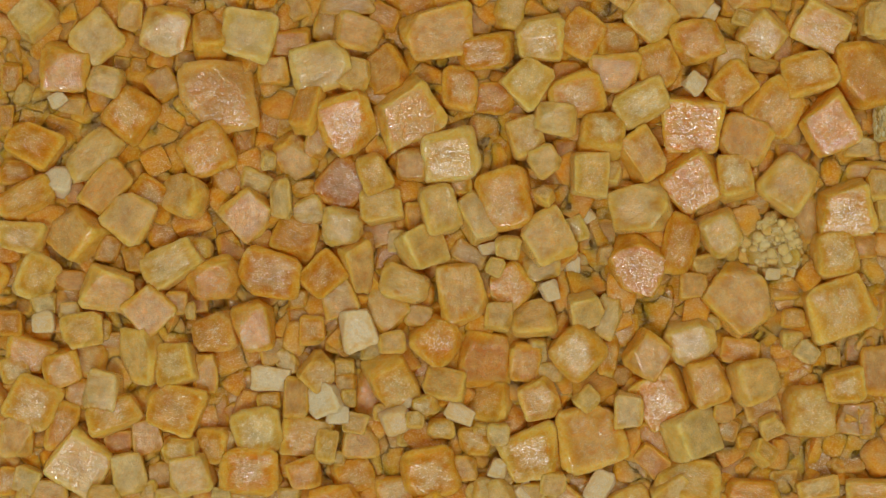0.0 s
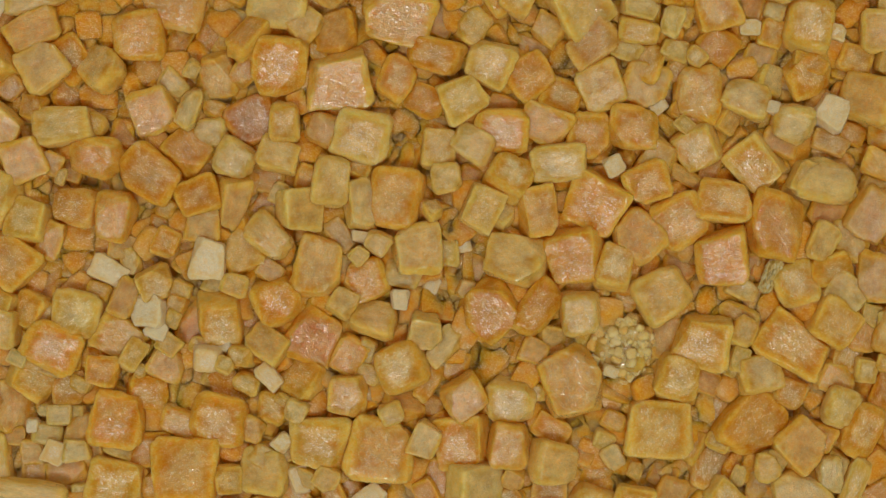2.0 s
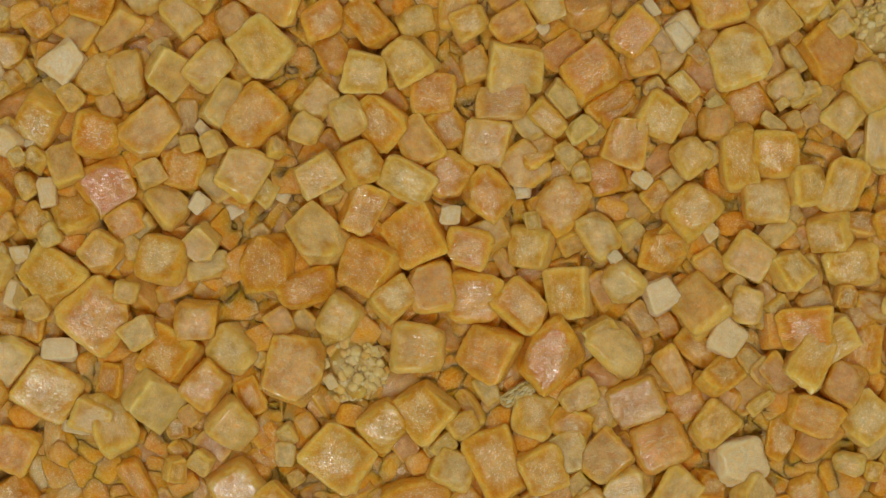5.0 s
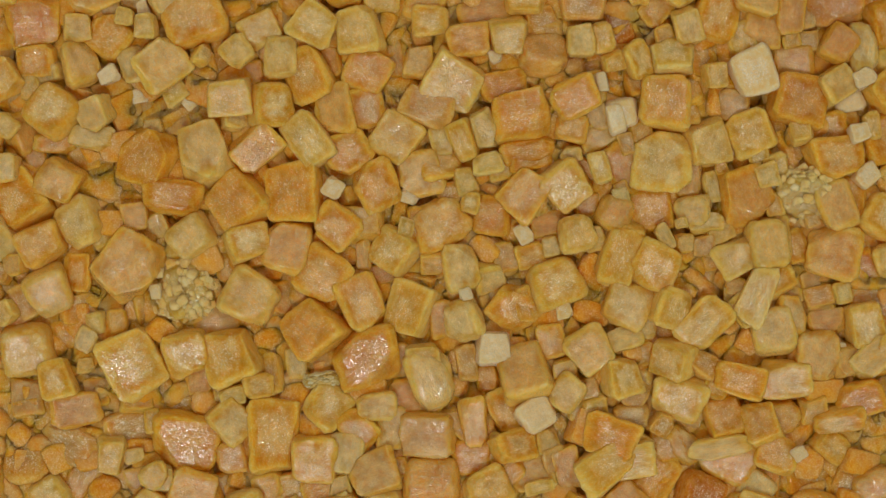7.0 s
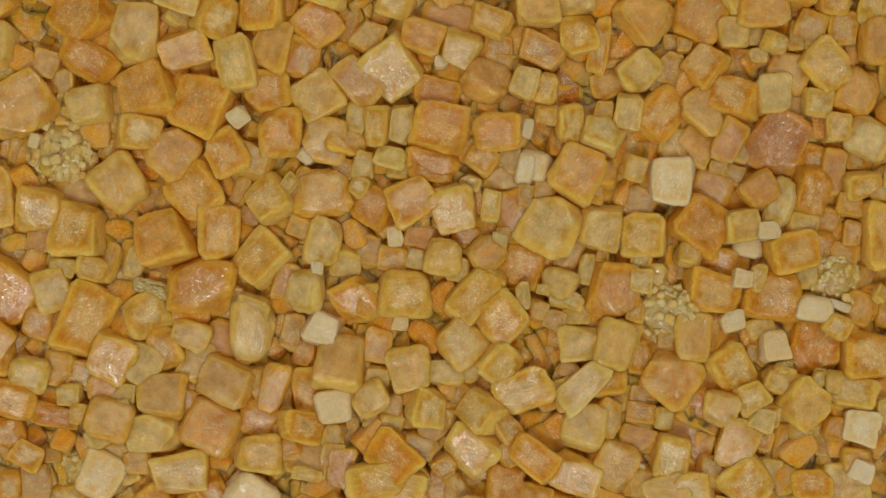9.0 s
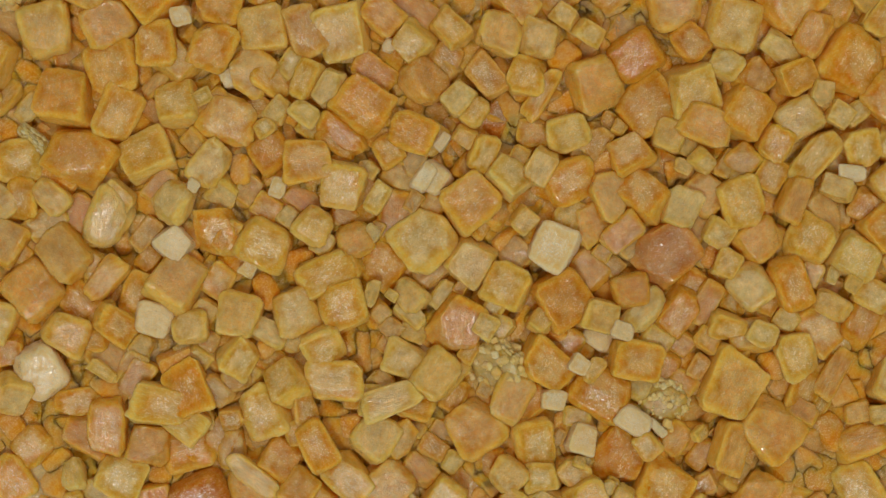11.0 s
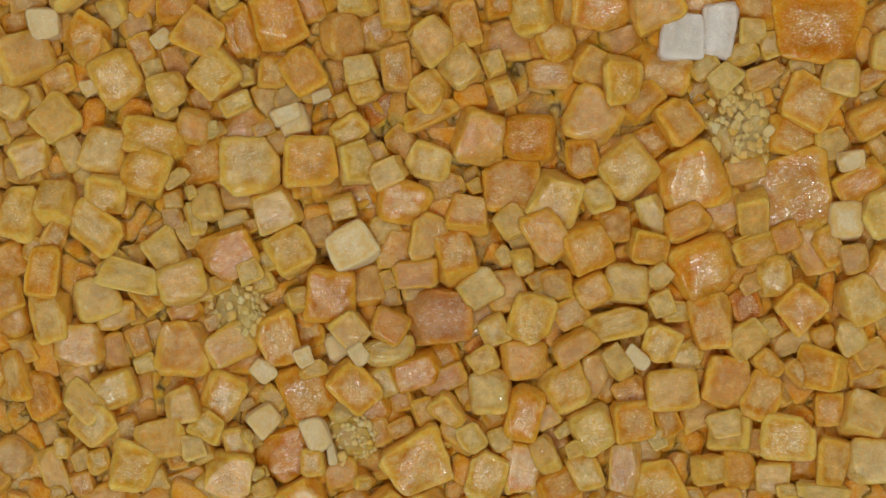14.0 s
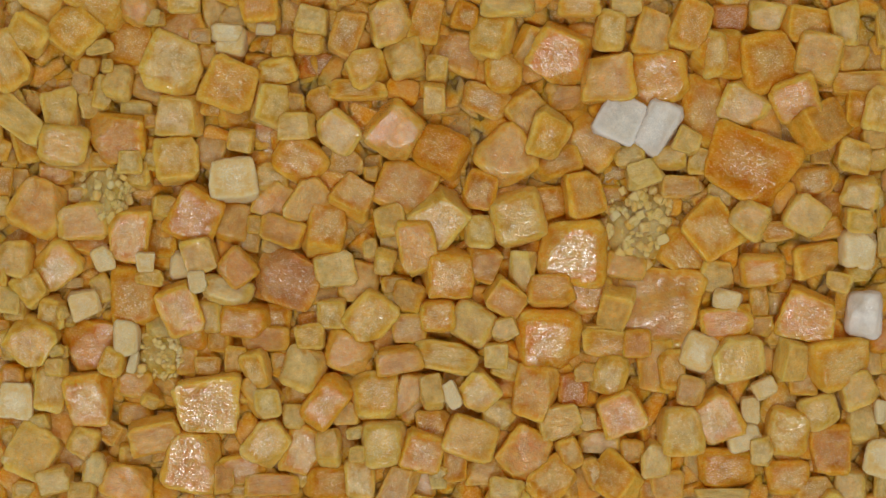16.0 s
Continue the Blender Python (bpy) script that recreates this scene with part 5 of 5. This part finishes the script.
def scatter():
    """Loose grit below and between the crystals, and the heap's far side, in one mesh."""
    rng = random.Random(5)
    taken = covered()
    shapes = [block(300 + s, 4, (5, 7, 3.2)[s % 3], s % 3, 0.06) for s in range(12)]
    verts, quads = [], []

    def grain(x, y, top, w, h, tilt=14):
        v, q = shapes[rng.randrange(12)]
        deep = min(w, h) * 0.85
        m = Euler((radians(rng.gauss(0, tilt)), radians(rng.gauss(0, tilt)), rng.uniform(0, 6.3))).to_matrix() @ Matrix.Diagonal((w / 2, h / 2, deep / 2))
        quads.extend([[i + len(verts) for i in ring] for ring in q])
        mid = Vector((x, y, top - deep / 2))
        verts.extend([(mid + m @ p) * PITCH for p in v])

    def slope(r):
        return 0.0 if r < 1330 else (r - 1330) * 0.55

    # single crystals where the surface still has room
    tries = 0
    while tries < 6000:
        tries += 1
        r, a = 1320 * math.sqrt(rng.random()), rng.uniform(0, 2 * math.pi)
        x, y = r * math.cos(a), r * math.sin(a)
        w, h = rng.uniform(58, 112), rng.uniform(52, 96)
        i, j = int(x / 10 + 170), int(y / 10 + 170)
        k = max(1, int(min(w, h) * 0.04))
        patch = taken[max(0, i - k):i + k + 1, max(0, j - k):j + k + 1]
        if patch.mean() > 0.04:
            continue
        taken[max(0, i - k):i + k + 1, max(0, j - k):j + k + 1] = True
        crystal(x, y, w, h, rng.uniform(0, 180), rng.choice("aaayyyoop") + rng.choice("12") + rng.choice(("", "e")))
    # gaps in the top layer
    tries = 0
    while tries < 9000:
        tries += 1
        r, a = 1480 * math.sqrt(rng.random()), rng.uniform(0, 2 * math.pi)
        x, y = r * math.cos(a), r * math.sin(a)
        w, h = rng.uniform(40, 84), rng.uniform(36, 74)
        i, j = int(x / 10 + 170), int(y / 10 + 170)
        k = max(1, int(min(w, h) * 0.036))
        patch = taken[max(0, i - k):i + k + 1, max(0, j - k):j + k + 1]
        if patch.mean() > 0.12:
            continue
        taken[max(0, i - k):i + k + 1, max(0, j - k):j + k + 1] = True
        grain(x, y, LEVEL / PITCH - rng.uniform(9, 24) - slope(r), w, h)
    for layer, (depth, step) in enumerate(((32, 40), (64, 60))):
        n = int(1600 / step)
        for i in range(-n, n + 1):
            for j in range(-n, n + 1):
                x, y = (i + rng.uniform(-0.4, 0.4)) * step, (j + rng.uniform(-0.4, 0.4)) * step
                r = math.hypot(x, y)
                if r < 1500:
                    grain(x, y, LEVEL / PITCH - depth - rng.uniform(-6, 12) - slope(r), rng.uniform(55, 105), rng.uniform(50, 90), 12)
    ob = new("loose_sugar", mesh_of("loose_sugar", (verts, quads), GRIT))
    ob.parent = heap
    tagged(ob, kind="stuff")


scatter()
core = lathe("packed_sugar", ((15.9e-3, 0.0), (15.6e-3, 0.4e-3), (13.5e-3, LEVEL - 1.55e-3), (12.5e-3, LEVEL - 1.45e-3)), GRIT, heap)
tagged(core, kind="stuff")


# ---- what moves ----
def motions():
    walk(heap, [(t, pose(0, 0, PLATE_TOP, 0, 0, -a)) for t, a in TURNS])
    walk(turntable, [(t, pose(0, 0, 0, 0, 0, -a)) for t, a in TURNS])


motions()
